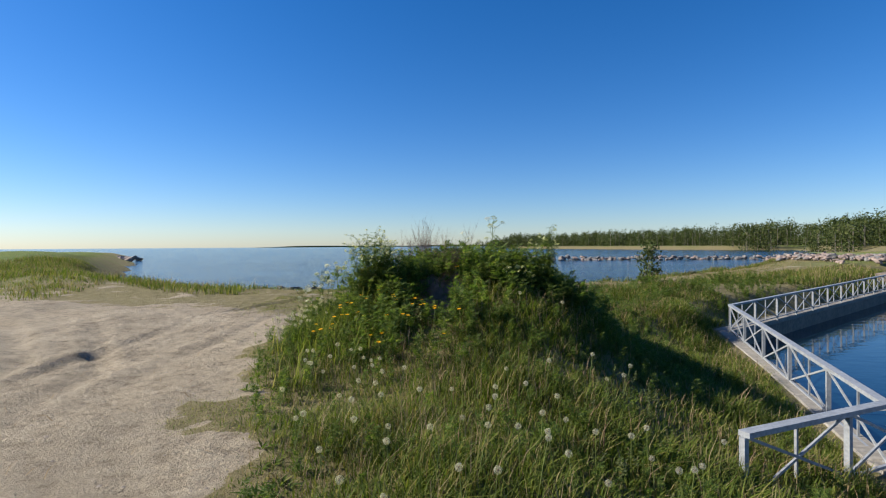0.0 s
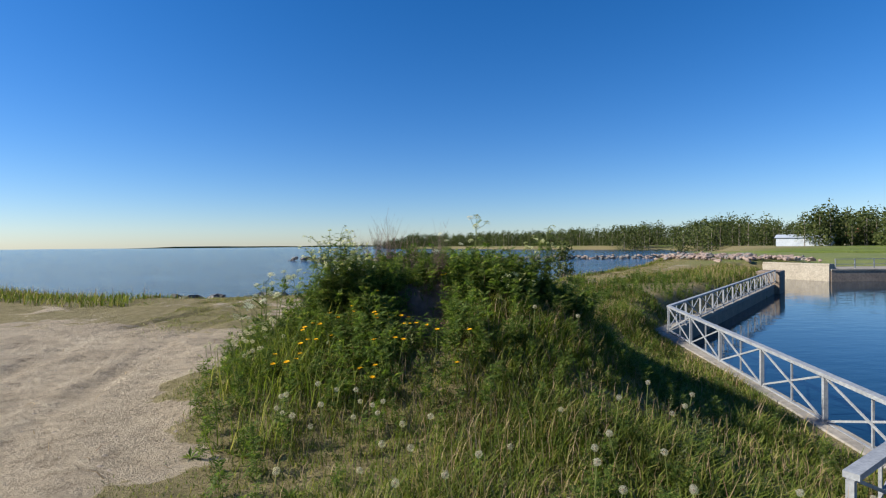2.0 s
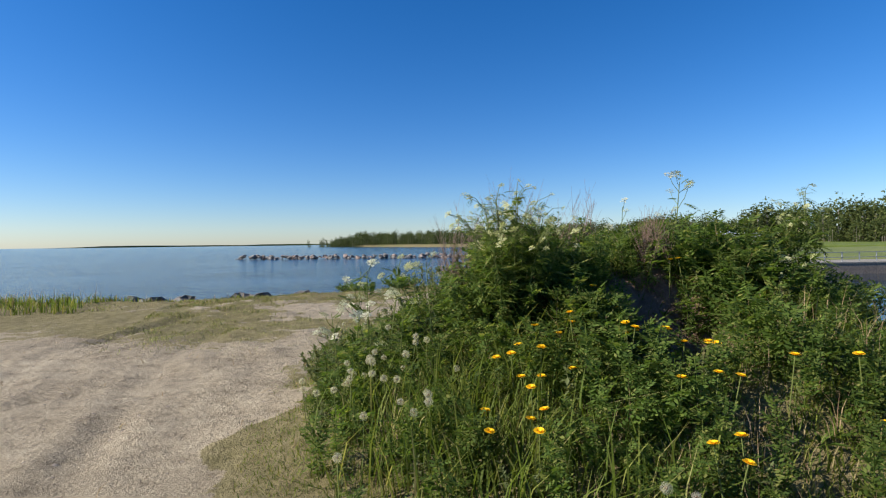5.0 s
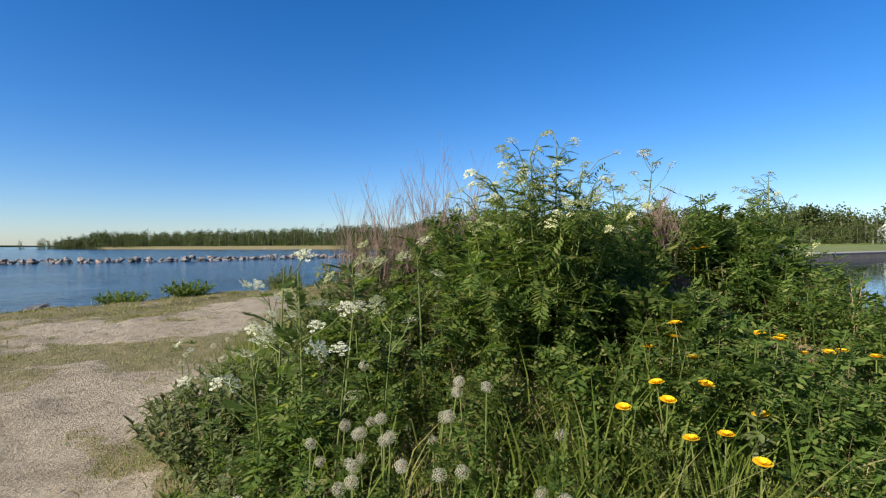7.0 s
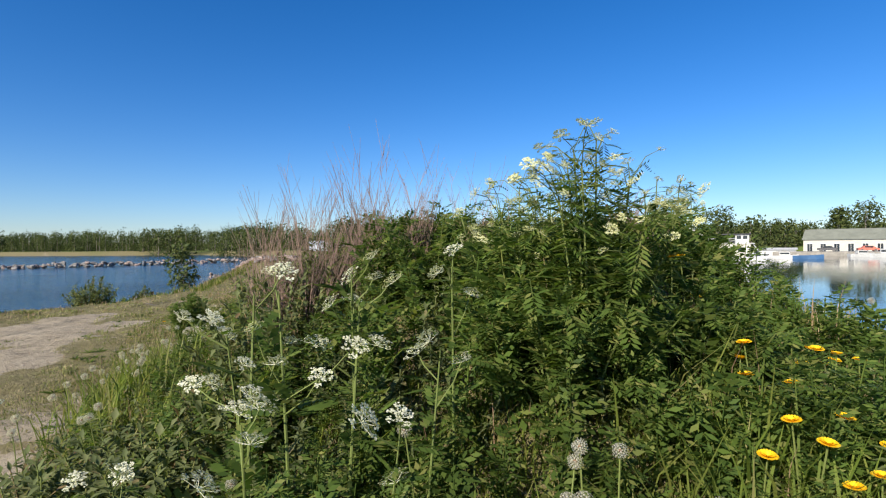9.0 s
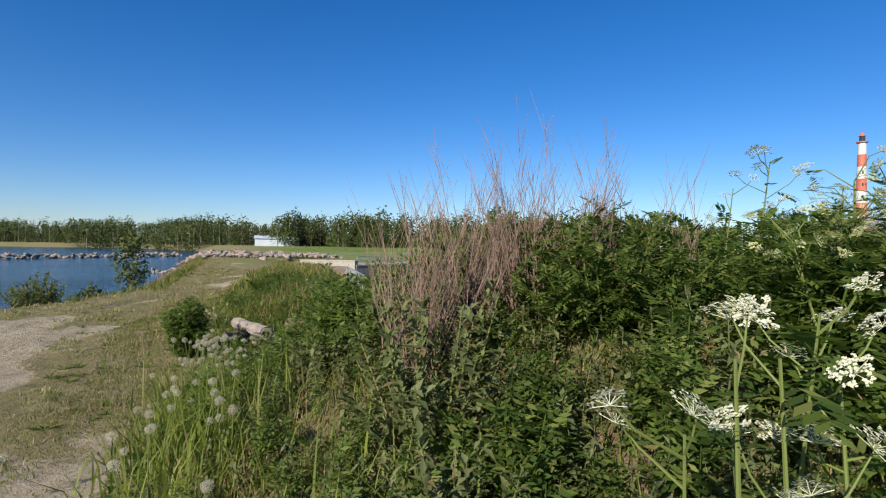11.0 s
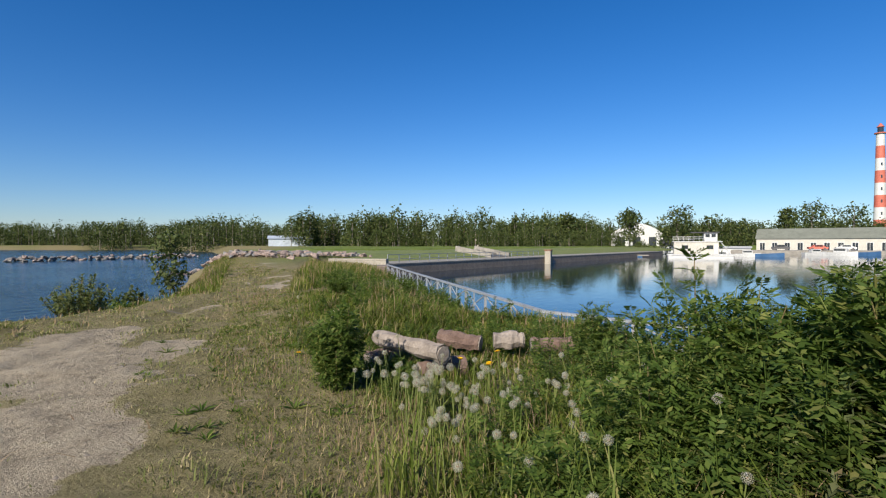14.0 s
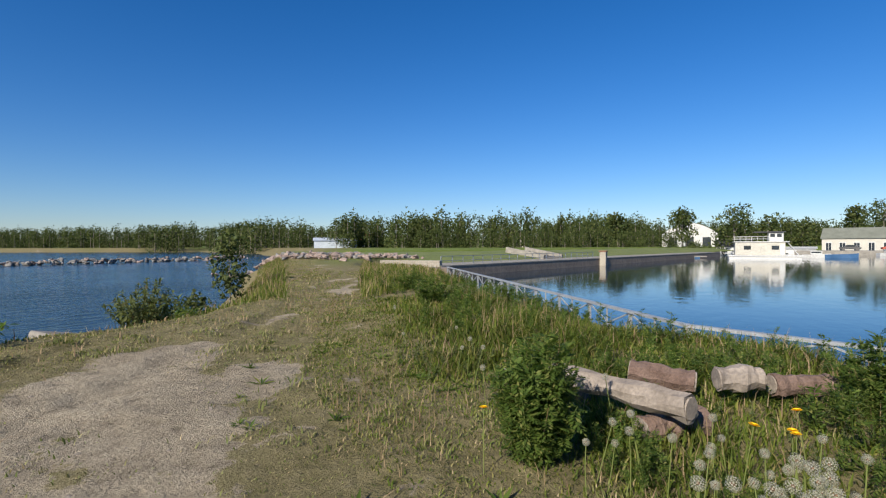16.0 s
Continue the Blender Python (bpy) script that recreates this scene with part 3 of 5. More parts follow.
def weeds():
    x, y = scatter(7600, -3.0, 5.0, 2.0, 15.5)
    ds, db, dv = plan(x, y)
    hill = lump(x, y, 0.0, 8.5, 2.8, 2.6, 1.0, 0, 1.7) + lump(x, y, 0.9, 11.0, 1.8, 1.5, 0.6, 0, 1.5) + 0.06
    hole = lump(x, y, -0.15, 7.35, 0.42, 0.48, 1.0, 0, 1.5)
    keep = (dv > 0.15) & (db > 0.9) & (rng.random(len(x)) < hill * (1 - hole) * (0.45 + 0.9 * wave(x, y, 0.7)))
    x, y, hill = x[keep], y[keep], hill[keep]
    broad = (rng.random(len(x)) < 0.75) & (y > 8.4) & (x < -0.5) | (rng.random(len(x)) < 0.12)
    p = on_ground(x, y, 0.03)
    sc = (0.45 + 0.5 * np.clip(hill, 0, 1) * wave(x, y, 0.9) + 0.15 * hill) * (1 - 0.5 * smooth(0.1, 0.7, x) * smooth(7.6, 6.6, y)) * rng.uniform(0.75, 1.2, len(x))
    growth("feathery_weeds", WEED, FEATHER, p[~broad], sc[~broad], "dense dark green feathery weeds covering the heap", "weeds")
    growth("broad_leaved_weeds", NETTLE, BROAD, p[broad], sc[broad] * 1.0, "grey-green broad-leaved weeds at the heap's foot", "weeds")
    x, y = scatter(2200, -4.6, 5, 1, 24)
    ds, db, dv = plan(x, y)
    k = ((dv > 0.1) | (y > 13) & (dv > -1.6) & (wave(x, y, 0.6) > 0.6)) & (db > 1) & (ds > 1)
    growth("dandelion_leaves", WEED, ROSETTE, on_ground(x[k], y[k]), rng.uniform(0.35, 0.75, k.sum()), "green rosettes of dandelion leaves in grass", "weeds")
    x, y = scatter(2600, -2.4, 4.6, 0.6, 15.5)
    ds, db, dv = plan(x, y)
    k = (dv > 0.35) & (db > 1.0) & (wave(x + 9, y, 0.9) > 0.52)
    growth("meadow_weeds", WEED, FEATHER, on_ground(x[k], y[k]), rng.uniform(0.25, 0.5, k.sum()), "low leafy weeds mixed into the meadow grass", "weeds", 0.5)
    x, y = scatter(2000, -2.4, 4.6, 0.6, 18)
    ds, db, dv = plan(x, y)
    k = (dv > 0.1) & (db > 1.0) & (wave(x + 4, y + 8, 0.8) > 0.55)
    growth("meadow_herbs", NETTLE, BROAD, on_ground(x[k], y[k]), rng.uniform(0.25, 0.6, k.sum()), "small broad-leaved herbs in the meadow grass", "weeds", 0.5)
    # rank growth past the logs and along the slope to the basin
    x, y = scatter(2000, 1.5, 16, 11.5, 28)
    ds, db, dv = plan(x, y)
    k = (dv > 0.5) & (db > 0.9) & ((wave(x, y, 1.5) > 0.55) | (db < 3.5) & (wave(x, y, 0.8) > 0.35))
    growth("slope_weeds", WEED, FEATHER, on_ground(x[k], y[k]), rng.uniform(0.35, 0.75, k.sum()), "low leafy weeds on the slope above the basin", "weeds")


def tall_grass_tufts():
    """Coarse broad-bladed grass in front of the heap."""
    spots = [(-1.80, 6.50), (-1.50, 7.00), (-2.05, 7.20), (-1.30, 6.20), (-2.35, 7.80), (0.25, 12.00), (-0.15, 12.50), (-1.90, 5.80), (-0.05, 13.00), (-1.85, 9.80), (-2.1, 7.1), (-1.9, 6.9), (-2.25, 6.8), (-1.7, 7.15), (-1.8, 6.6), (-1.55, 6.85), (-2.0, 7.35), (-1.45, 7.2), (-1.6, 11.0), (-1.3, 10.9), (-1.2, 11.3), (-0.9, 11.2), (-1.55, 10.7), (-0.7, 11.6), (-1.0, 11.7), (-0.6, 12.0), (-1.35, 11.5), (-0.3, 11.9)]
    V = []
    for x, y in spots:
        n = 65
        px, py = x + rng.normal(0, 0.16, n), y + rng.normal(0, 0.16, n)
        V.append(blades(on_ground(px, py), rng.uniform(0.25, 0.6, n), rng.uniform(0.007, 0.014, n), rng.random(n) * 6.3, rng.uniform(0.2, 0.9, n)))
    v, f = join(V)
    tagged(array_mesh("coarse_grass", v, f, [], [LUSH]), "tufts of tall coarse bright green grass", "grass", kind="stuff")


def straw_tufts():
    """Bleached dry grass at the foot of the shrubs and by the logs."""
    V = []
    for x, y in [(-0.90, 10.90), (-0.65, 11.25), (-1.30, 10.80), (-0.45, 10.80), (0.15, 12.90), (0.50, 13.40), (0.80, 13.80), (-0.55, 12.20), (4.3, 19.4), (5.2, 19.9), (2.65, 16.80), (-1.25, 10.50), (6.4, 20.8), (8.2, 22.2)]:
        n = 70
        px, py = x + rng.normal(0, 0.2, n), y + rng.normal(0, 0.2, n)
        V.append(blades(on_ground(px, py), rng.uniform(0.1, 0.36, n), rng.uniform(0.002, 0.0045, n), rng.random(n) * 6.3, rng.uniform(0.3, 1.2, n)))
    v, f = join(V)
    tagged(array_mesh("straw_tufts", v, f, [], [STRAW]), "bleached dry grass tufts beside the track", "dry grass", kind="stuff")


straw_tufts()
grass()
turf()
strips()
weeds()
tall_grass_tufts()


def umbel(size, seed):
    """A flat cluster of tiny white florets on rays."""
    r = random.Random(seed)
    bm = bmesh.new()
    for i in range(11):
        a, q = i * 2.4, size * math.sqrt((i + 0.5) / 11) * 0.5
        c = Vector((q * math.cos(a), q * math.sin(a), 0.16 * size - 1.15 * q * q / size + r.uniform(-0.004, 0.004)))
        beam(bm, (0, 0, -0.14 * size), c - Vector((0, 0, 0.01 * size)), 0.0011, 0.0011)
        for k in range(15):
            b, e = r.random() * 6.3, size * 0.14 * math.sqrt(r.random())
            o = c + Vector((e * math.cos(b), e * math.sin(b), r.uniform(0, 0.11) * size))
            s = size * 0.046
            n = [o + Vector((s * math.cos(b + j * 1.571), s * math.sin(b + j * 1.571), r.uniform(-0.3, 0.3) * s)) for j in range(4)]
            bm.faces.new([bm.verts.new(v) for v in n])
    return bm


def cow_parsley(name, x, y, tall, heads, leaves, size, seed, label):
    """A branching plant with white umbels: stem, branches, feathery leaves, flower heads."""
    r = random.Random(seed)
    z = gz(x, y) - 0.02
    ob = thing(name, pose(x, y, z, 0, 0, r.uniform(0, 360)), label, "wild plant", "white-flowering plants on the heap")
    lean = Vector((r.uniform(-0.12, 0.12), r.uniform(-0.12, 0.12), 1))
    tip = lean * tall
    part("stem", tube(bmesh.new(), [(0, 0, 0), lean * tall * 0.5, tip * 0.93], [0.0075 * tall, 0.0055 * tall, 0.003 * tall]), STEM, ob)
    tips = []
    for i in range(heads):
        t = r.uniform(0.5, 0.9) if i else 0.88
        a, reach = i * 2.4 + r.uniform(-0.4, 0.4), tall * r.uniform(0.12, 0.30) * (1.1 - 0.6 * t)
        p = lean * tall * t
        q = Vector((p.x + math.cos(a) * reach, p.y + math.sin(a) * reach, min(tall, tall * t + tall * r.uniform(0.07, 0.2))))
        mid = (p + q) / 2 + Vector((math.cos(a), math.sin(a), 0)) * reach * 0.15
        tips.append(tuple(q))
        br = part("branch", tube(bmesh.new(), [p, mid, q], [0.0032, 0.0026, 0.002], 4), STEM, ob)
        u = part("umbel", umbel(size * r.uniform(0.75, 1.2), seed * 31 + i), PETAL, br, "cluster of small white florets")
        u.location = q
        u.rotation_euler = (r.uniform(-0.7, 0.7), r.uniform(-0.7, 0.7), 0)
    items = []
    for i in range(leaves):
        t = r.uniform(0.08, 0.95)
        v, f = feather_leaf(min(0.2, tall * r.uniform(0.09, 0.19)) * (1.1 - 0.45 * t), 5)
        out = r.uniform(0, 0.16) * (1.1 - t)
        ang = i * 2.4 + r.uniform(-0.4, 0.4)
        items.append((oriented(v, lean * tall * t + Vector((math.cos(ang) * out, math.sin(ang) * out, r.uniform(-0.03, 0.06))), ang, r.uniform(-0.2, 1.2)), f))
    for tx, ty, tz in tips:
        for k in range(7 if leaves > 12 else 0):
            v, f = feather_leaf(r.uniform(0.06, 0.11), 4)
            items.append((oriented(v, (tx * r.uniform(0.4, 0.95), ty * r.uniform(0.4, 0.95), tz - r.uniform(0.02, 0.2)), r.uniform(0, 6.3), r.uniform(0, 0.8)), f))
    v, f = join(items)
    lv = tagged(array_mesh("foliage", v, f, [], [WEED]), kind="stuff")
    lv.parent = ob
    return ob


def hemlock(x, y, tall, wide, stems, seed, label):
    """A bushy plant of several ribbed stems that fork near the top, with drooping feathery leaves and small pale flower heads."""
    r = random.Random(seed)
    ob = thing("tall_hemlock", pose(x, y, gz(x, y) - 0.02), label, "wild plant", "tall hemlock plants on the heap")
    items = []
    for i in range(stems):
        a, q = i * 2.4 + r.uniform(-0.3, 0.3), wide * 0.42 * math.sqrt((i + 0.15) / stems)
        h = tall * (1 - 0.42 * (q / wide * 2) ** 1.5) * r.uniform(0.86, 1.0)
        foot = Vector((math.cos(a), math.sin(a), 0)) * q * 0.3
        tip = Vector((math.cos(a) * q, math.sin(a) * q, h * 0.86))
        mid = foot.lerp(tip, 0.55) + Vector((0, 0, 0.05 * h))
        stem = part("stem", tube(bmesh.new(), [foot, mid, tip], [0.007, 0.005, 0.003], 5), STEM, ob)
        along = lambda t: foot.lerp(mid, t / 0.55) if t < 0.55 else mid.lerp(tip, (t - 0.55) / 0.45)
        for k in range(6):
            t = r.uniform(0.68, 1.0) if k else 1.0
            b, reach = a + r.uniform(-2.2, 2.2), r.uniform(0.07, 0.2)
            o = along(t)
            e = o + Vector((math.cos(b) * reach, math.sin(b) * reach, r.uniform(0.05, 0.14) * tall / 1.2))
            m = o.lerp(e, 0.5) + Vector((0, 0, 0.035))
            bm = tube(bmesh.new(), [o, m, e], [0.0024, 0.002, 0.0014], 4)
            part("branch", bm, STEM, stem)
            u = part("umbel", umbel(r.uniform(0.035, 0.062), seed * 97 + i * 7 + k), BUD, stem, "small yellowish-white flower head")
            u.location = e
            u.rotation_euler = (r.uniform(-0.9, 0.9), r.uniform(-0.9, 0.9), 0)
            for j in range(3):
                v, f = fern_leaf(r.uniform(0.05, 0.10), 5)
                items.append((oriented(v, o.lerp(e, r.uniform(0.1, 0.8)), r.uniform(0, 6.3), r.uniform(-0.5, 0.7)), f))
        for k in range(int(50 * h)):
            t = r.uniform(0.1, 0.95)
            v, f = fern_leaf(r.uniform(0.1, 0.19) * (1.15 - 0.5 * t), 6)
            items.append((oriented(v, along(t) + Vector((r.uniform(-0.03, 0.03), r.uniform(-0.03, 0.03), 0)), k * 2.4 + r.uniform(-0.8, 0.8), r.uniform(-0.5, 0.8)), f))
    v, f = join(items)
    lv = tagged(array_mesh("foliage", v, f, [], [WEED]), kind="stuff")
    lv.parent = ob
    return ob


# tall plants that stand out on the heap
hemlock(-1.24, 7.76, 1.32, 0.95, 15, 1, "tall bushy green hemlock with yellowish-white flower heads")
hemlock(-1.1, 8.15, 1.0, 0.7, 8, 2, "bushy green hemlock with drooping feathery leaves")
hemlock(1.42, 7.6, 1.28, 0.45, 5, 6, "slender green hemlock with small pale flower heads")
hemlock(0.85, 7.45, 0.45, 0.5, 6, 7, "low green hemlock with drooping feathery leaves")
cow_parsley("cow_parsley", 0.63, 8.28, 1.05, 7, 9, 0.10, 4, "slender cow parsley with flat white flower heads")
cow_parsley("cow_parsley", 0.2, 8.5, 0.8, 3, 7, 0.09, 5, "slender cow parsley with flat white flower heads")
for i, (x, y, t, n) in enumerate([(-2.34, 8.6, 1.12, 5), (-2.22, 8.5, 1.05, 4), (-2.45, 8.42, 0.82, 3), (-2.1, 8.38, 0.95, 4), (-1.9, 8.5, 0.95, 3), (-2.2, 8.7, 0.92, 3), (-2.5, 8.95, 0.6, 2), (-2.3, 8.1, 0.7, 2), (-1.75, 8.15, 0.85, 2), (-2.05, 8.1, 0.75, 2), (-1.9, 12.0, 0.4, 2)]):
    cow_parsley("cow_parsley", x, y, t, n + 1, 12, 0.085, 20 + i, "cow parsley with dense white flower heads beside the track")


def dry_shrub(x, y, tall, twigs, seed, label):
    """Bare branching twigs fanning out from one root."""
    r = random.Random(seed)
    ob = thing("dry_shrub", pose(x, y, gz(x, y) - 0.02), label, "shrub", "dry shrubs")
    fine = []
    for i in range(twigs):
        a, sp, h = r.random() * 6.3, r.uniform(0.05, 0.36), tall * r.uniform(0.35, 1.0) ** 1.3
        foot = r.uniform(0.03, 0.19)
        p = [Vector((foot * math.cos(a * 1.7), foot * math.sin(a * 1.7), 0))]
        for k in range(1, 5):
            p.append(Vector((p[0].x + math.cos(a) * sp * h * (k / 4) ** 1.2 + r.uniform(-0.04, 0.04), p[0].y + math.sin(a) * sp * h * (k / 4) ** 1.2 + r.uniform(-0.025, 0.025), h * k / 4)))
        if i < 40:
            part("twig", tube(bmesh.new(), p, [0.0032, 0.0027, 0.0021, 0.0015, 0.0009], 4), TWIG, ob)
        for k in range(11):
            t = r.uniform(0.2, 0.97) * 4
            j = int(t)
            o = p[j].lerp(p[j + 1], t - j)
            b, l = a + r.uniform(-1.6, 1.6), r.uniform(0.08, 0.3)
            fine.append(stalk(o, o + Vector((math.cos(b) * l * 0.45, math.sin(b) * l * 0.45, l)), 0.0014))
    v, f = join(fine)
    s = tagged(array_mesh("sprig_tangle", v, f, [], [TWIG]), kind="stuff")
    s.parent = ob


dry_shrub(-1.01, 9.93, 1.05, 30, 1, "leafless grey-brown shrub with thin upright twigs")
dry_shrub(-0.78, 9.73, 1.12, 36, 2, "tall leafless pinkish-brown shrub of thin twigs")
dry_shrub(-0.51, 9.48, 1.15, 40, 3, "tall leafless reddish shrub with thin upright twigs")
dry_shrub(-0.41, 9.18, 0.95, 36, 8, "dense leafless dark brown shrub of thin twigs")
dry_shrub(-1.11, 9.83, 0.75, 18, 4, "low leafless shrub of pale thin twigs")
dry_shrub(-0.56, 9.73, 0.95, 24, 7, "leafless reddish shrub with thin twigs")
dry_shrub(-0.25, 8.75, 0.95, 12, 5, "sparse leafless shrub with pale tall twigs")
dry_shrub(0.24, 9.18, 1.0, 12, 9, "sparse leafless shrub with pale tall twigs")
dry_shrub(0.05, 7.85, 0.35, 30, 6, "tangle of dead brown roots on the bare earth")


def leafy_bush(name, x, y, tall, wide, stems, seed, label, mat=WEED, leaf=feather_leaf, size=0.085):
    """A bush of several stems, each with its leaves."""
    r = random.Random(seed)
    ob = thing(name, pose(x, y, gz(x, y) - 0.02), label, "bush", "bushes")
    bm, items = bmesh.new(), []
    for i in range(stems):
        a, q, h = i * 2.4, wide * 0.5 * math.sqrt((i + 0.3) / stems), tall * r.uniform(0.6, 1.0)
        foot, top = Vector((q * 0.35 * math.cos(a), q * 0.35 * math.sin(a), 0)), Vector((q * math.cos(a), q * math.sin(a), h * (1 - 0.35 * (q / wide * 2) ** 2)))
        tube(bm, [foot, foot.lerp(top, 0.5) + Vector((0.02, 0.01, 0)), top], [0.006, 0.005, 0.002], 4)
        n = int(22 + 42 * h)
        for k in range(n):
            t = 0.12 + 0.88 * k / n
            v, f = leaf(size * r.uniform(0.6, 1.2))
            items.append((oriented(v, foot.lerp(top, t), k * 2.4 + r.uniform(-0.8, 0.8), r.uniform(-0.6, 1.3)), f))
    tagged(part("stem", bm, STEM, ob), kind="stuff")
    v, f = join(items)
    lv = tagged(array_mesh("foliage", v, f, [], [mat]), kind="stuff")
    lv.parent = ob
    return ob


leafy_bush("small_bush", 1.42, 14.62, 0.92, 0.56, 40, 1, "small dense dark green bush beside the logs")
leafy_bush("small_bush", 7.1, 18.8, 0.65, 0.8, 18, 2, "small dark green bush on the slope")
leafy_bush("small_bush", 11.4, 22.2, 0.7, 1.0, 18, 3, "small dark green bush on the slope")
leafy_bush("green_shrub", 0.55, 11.55, 1.15, 0.9, 26, 4, "bushy green shrub at the end of the heap")
leafy_bush("green_shrub", 1.95, 11.10, 0.95, 1.0, 26, 5, "bushy green shrub at the end of the heap")
leafy_bush("green_shrub", 0.60, 11.30, 0.75, 0.8, 24, 6, "bushy green shrub at the end of the heap")
leafy_bush("green_shrub", 1.65, 12.10, 0.6, 0.8, 20, 7, "low green shrub on the slope")
leafy_bush("green_shrub", 0.05, 9.60, 0.7, 1.1, 26, 8, "bushy green shrub on the heap")
leafy_bush("green_shrub", -0.20, 9.10, 0.62, 1.1, 26, 9, "bushy green shrub on the heap")
leafy_bush("green_shrub", 0.85, 9.20, 0.7, 1.1, 24, 10, "bushy green shrub on the heap")
leafy_bush("green_shrub", 1.00, 7.95, 0.68, 1.1, 30, 11, "bushy green shrub on the heap")
leafy_bush("green_shrub", -1.32, 7.85, 0.7, 1.0, 30, 12, "bushy green shrub on the heap")
leafy_bush("green_shrub", 0.55, 7.55, 0.6, 0.7, 24, 33, "bushy green shrub beside the bare earth")
leafy_bush("green_shrub", -0.85, 7.35, 0.5, 0.7, 24, 34, "bushy green shrub beside the bare earth")
leafy_bush("green_shrub", 1.75, 7.6, 0.55, 0.9, 24, 35, "low bushy green shrub on the heap")
leafy_bush("green_shrub", 2.00, 8.60, 0.4, 1.1, 20, 14, "low bushy green shrub on the heap")
leafy_bush("green_shrub", -0.05, 10.80, 0.75, 0.9, 26, 24, "bushy green shrub among dry twigs on the heap")
leafy_bush("green_shrub", 0.20, 10.45, 0.8, 1.0, 26, 25, "bushy green shrub on the heap")
leafy_bush("green_shrub", 0.65, 11.00, 0.6, 0.9, 22, 26, "bushy green shrub on the heap's far end")
leafy_bush("broad_leaved_shrub", -0.85, 9.90, 0.75, 0.9, 26, 27, "grey-green broad-leaved shrub on the heap", NETTLE, oval_leaf, 0.065)
leafy_bush("green_shrub", -0.55, 9.05, 0.72, 1.1, 32, 31, "bushy green shrub on the heap")
leafy_bush("green_shrub", 0.20, 11.75, 0.75, 0.9, 26, 29, "bushy green shrub at the end of the heap")
leafy_bush("green_shrub", -0.20, 12.10, 0.5, 0.7, 20, 30, "low green shrub at the end of the heap")
leafy_bush("broad_leaved_shrub", -1.40, 9.65, 0.85, 0.85, 26, 21, "grey-green broad-leaved shrub beside the track", NETTLE, oval_leaf, 0.065)
leafy_bush("broad_leaved_shrub", -1.80, 9.30, 0.55, 0.7, 22, 22, "low grey-green broad-leaved shrub beside the track", NETTLE, oval_leaf, 0.062)
leafy_bush("small_bush", 3.45, 12.55, 0.8, 0.75, 26, 41, "leafy green bush in front of the railing")
for x, y, t in ((-2.5, 9.7, 0.5), (-2.35, 10.1, 0.45), (-2.5, 9.3, 0.5), (-2.15, 9.8, 0.55), (-2.2, 9.35, 0.55)):
    leafy_bush("broad_leaved_shrub", x, y, t, 0.6, 24, int(-x * 90 + y * 10), "low grey-green broad-leaved plant beside the track", NETTLE, oval_leaf, 0.065)
leafy_bush("shore_shrub", 4.5, 24.1, 1.15, 1.5, 34, 15, "grey-green willow shrub at the shore", NETTLE, oval_leaf, 0.13)
leafy_bush("shore_shrub", 0.9, 22.6, 0.6, 1.6, 36, 16, "low green shrub at the shore", WEED, oval_leaf, 0.12)
leafy_bush("shore_shrub", -0.8, 22.4, 0.5, 1.5, 34, 17, "low green shrub at the shore", WEED, oval_leaf, 0.12)
leafy_bush("shore_shrub", 6.2, 25.2, 0.7, 1.8, 36, 18, "low green shrub at the shore", WEED, oval_leaf, 0.12)


# ---- dandelions ----
def dandelion_clock(x, y, tall, r, model=None):
    z = gz(x, y)
    tilt = pose(x, y, z - 0.01, rng.uniform(-12, 12), rng.uniform(-12, 12), rng.uniform(0, 360))
    if model:
        return copy_thing(model, tilt)
    ob = thing("dandelion_clock", tilt, "dandelion seed head, a pale fluffy ball on a stalk", "flower", "dandelion clocks in the grass")
    part("stalk", tube(bmesh.new(), [(0, 0, 0), (0.012, 0, tall * 0.6), (0.01, 0, tall)], [0.0032, 0.003, 0.0026], 5), STEM, ob)
    bm = bmesh.new()
    for i in range(110):
        zc = 1 - 2 * (i + 0.5) / 110
        a, q = i * 2.39996, math.sqrt(1 - zc * zc)
        d = Vector((q * math.cos(a), q * math.sin(a), zc))
        c = Vector((0.01, 0, tall + r * 0.75)) + d * r * (0.82 + 0.18 * ((i * 7) % 5) / 4)
        u = d.cross(Vector((0.3, 0.5, 0.8))).normalized()
        w = d.cross(u)
        e = r * 0.145
        vs = [bm.verts.new(c + u * e * math.cos(k * 2.094) + w * e * math.sin(k * 2.094) + d * 0.1 * e) for k in range(3)]
        bm.faces.new(vs)
        root = bm.verts.new(c - d * r * 0.9)
        bm.faces.new((bm.verts.new(c + u * 0.0006), bm.verts.new(c - u * 0.0006), root))
    part("seed_head", bm, FLUFF, ob, "round head of pale seed fluff")
    bm = bmesh.new()
    bmesh.ops.create_icosphere(bm, subdivisions=1, radius=r * 0.28, matrix=Matrix.Translation((0.01, 0, tall + r * 0.75)))
    part("core", bm, STRAW, ob)
    return ob


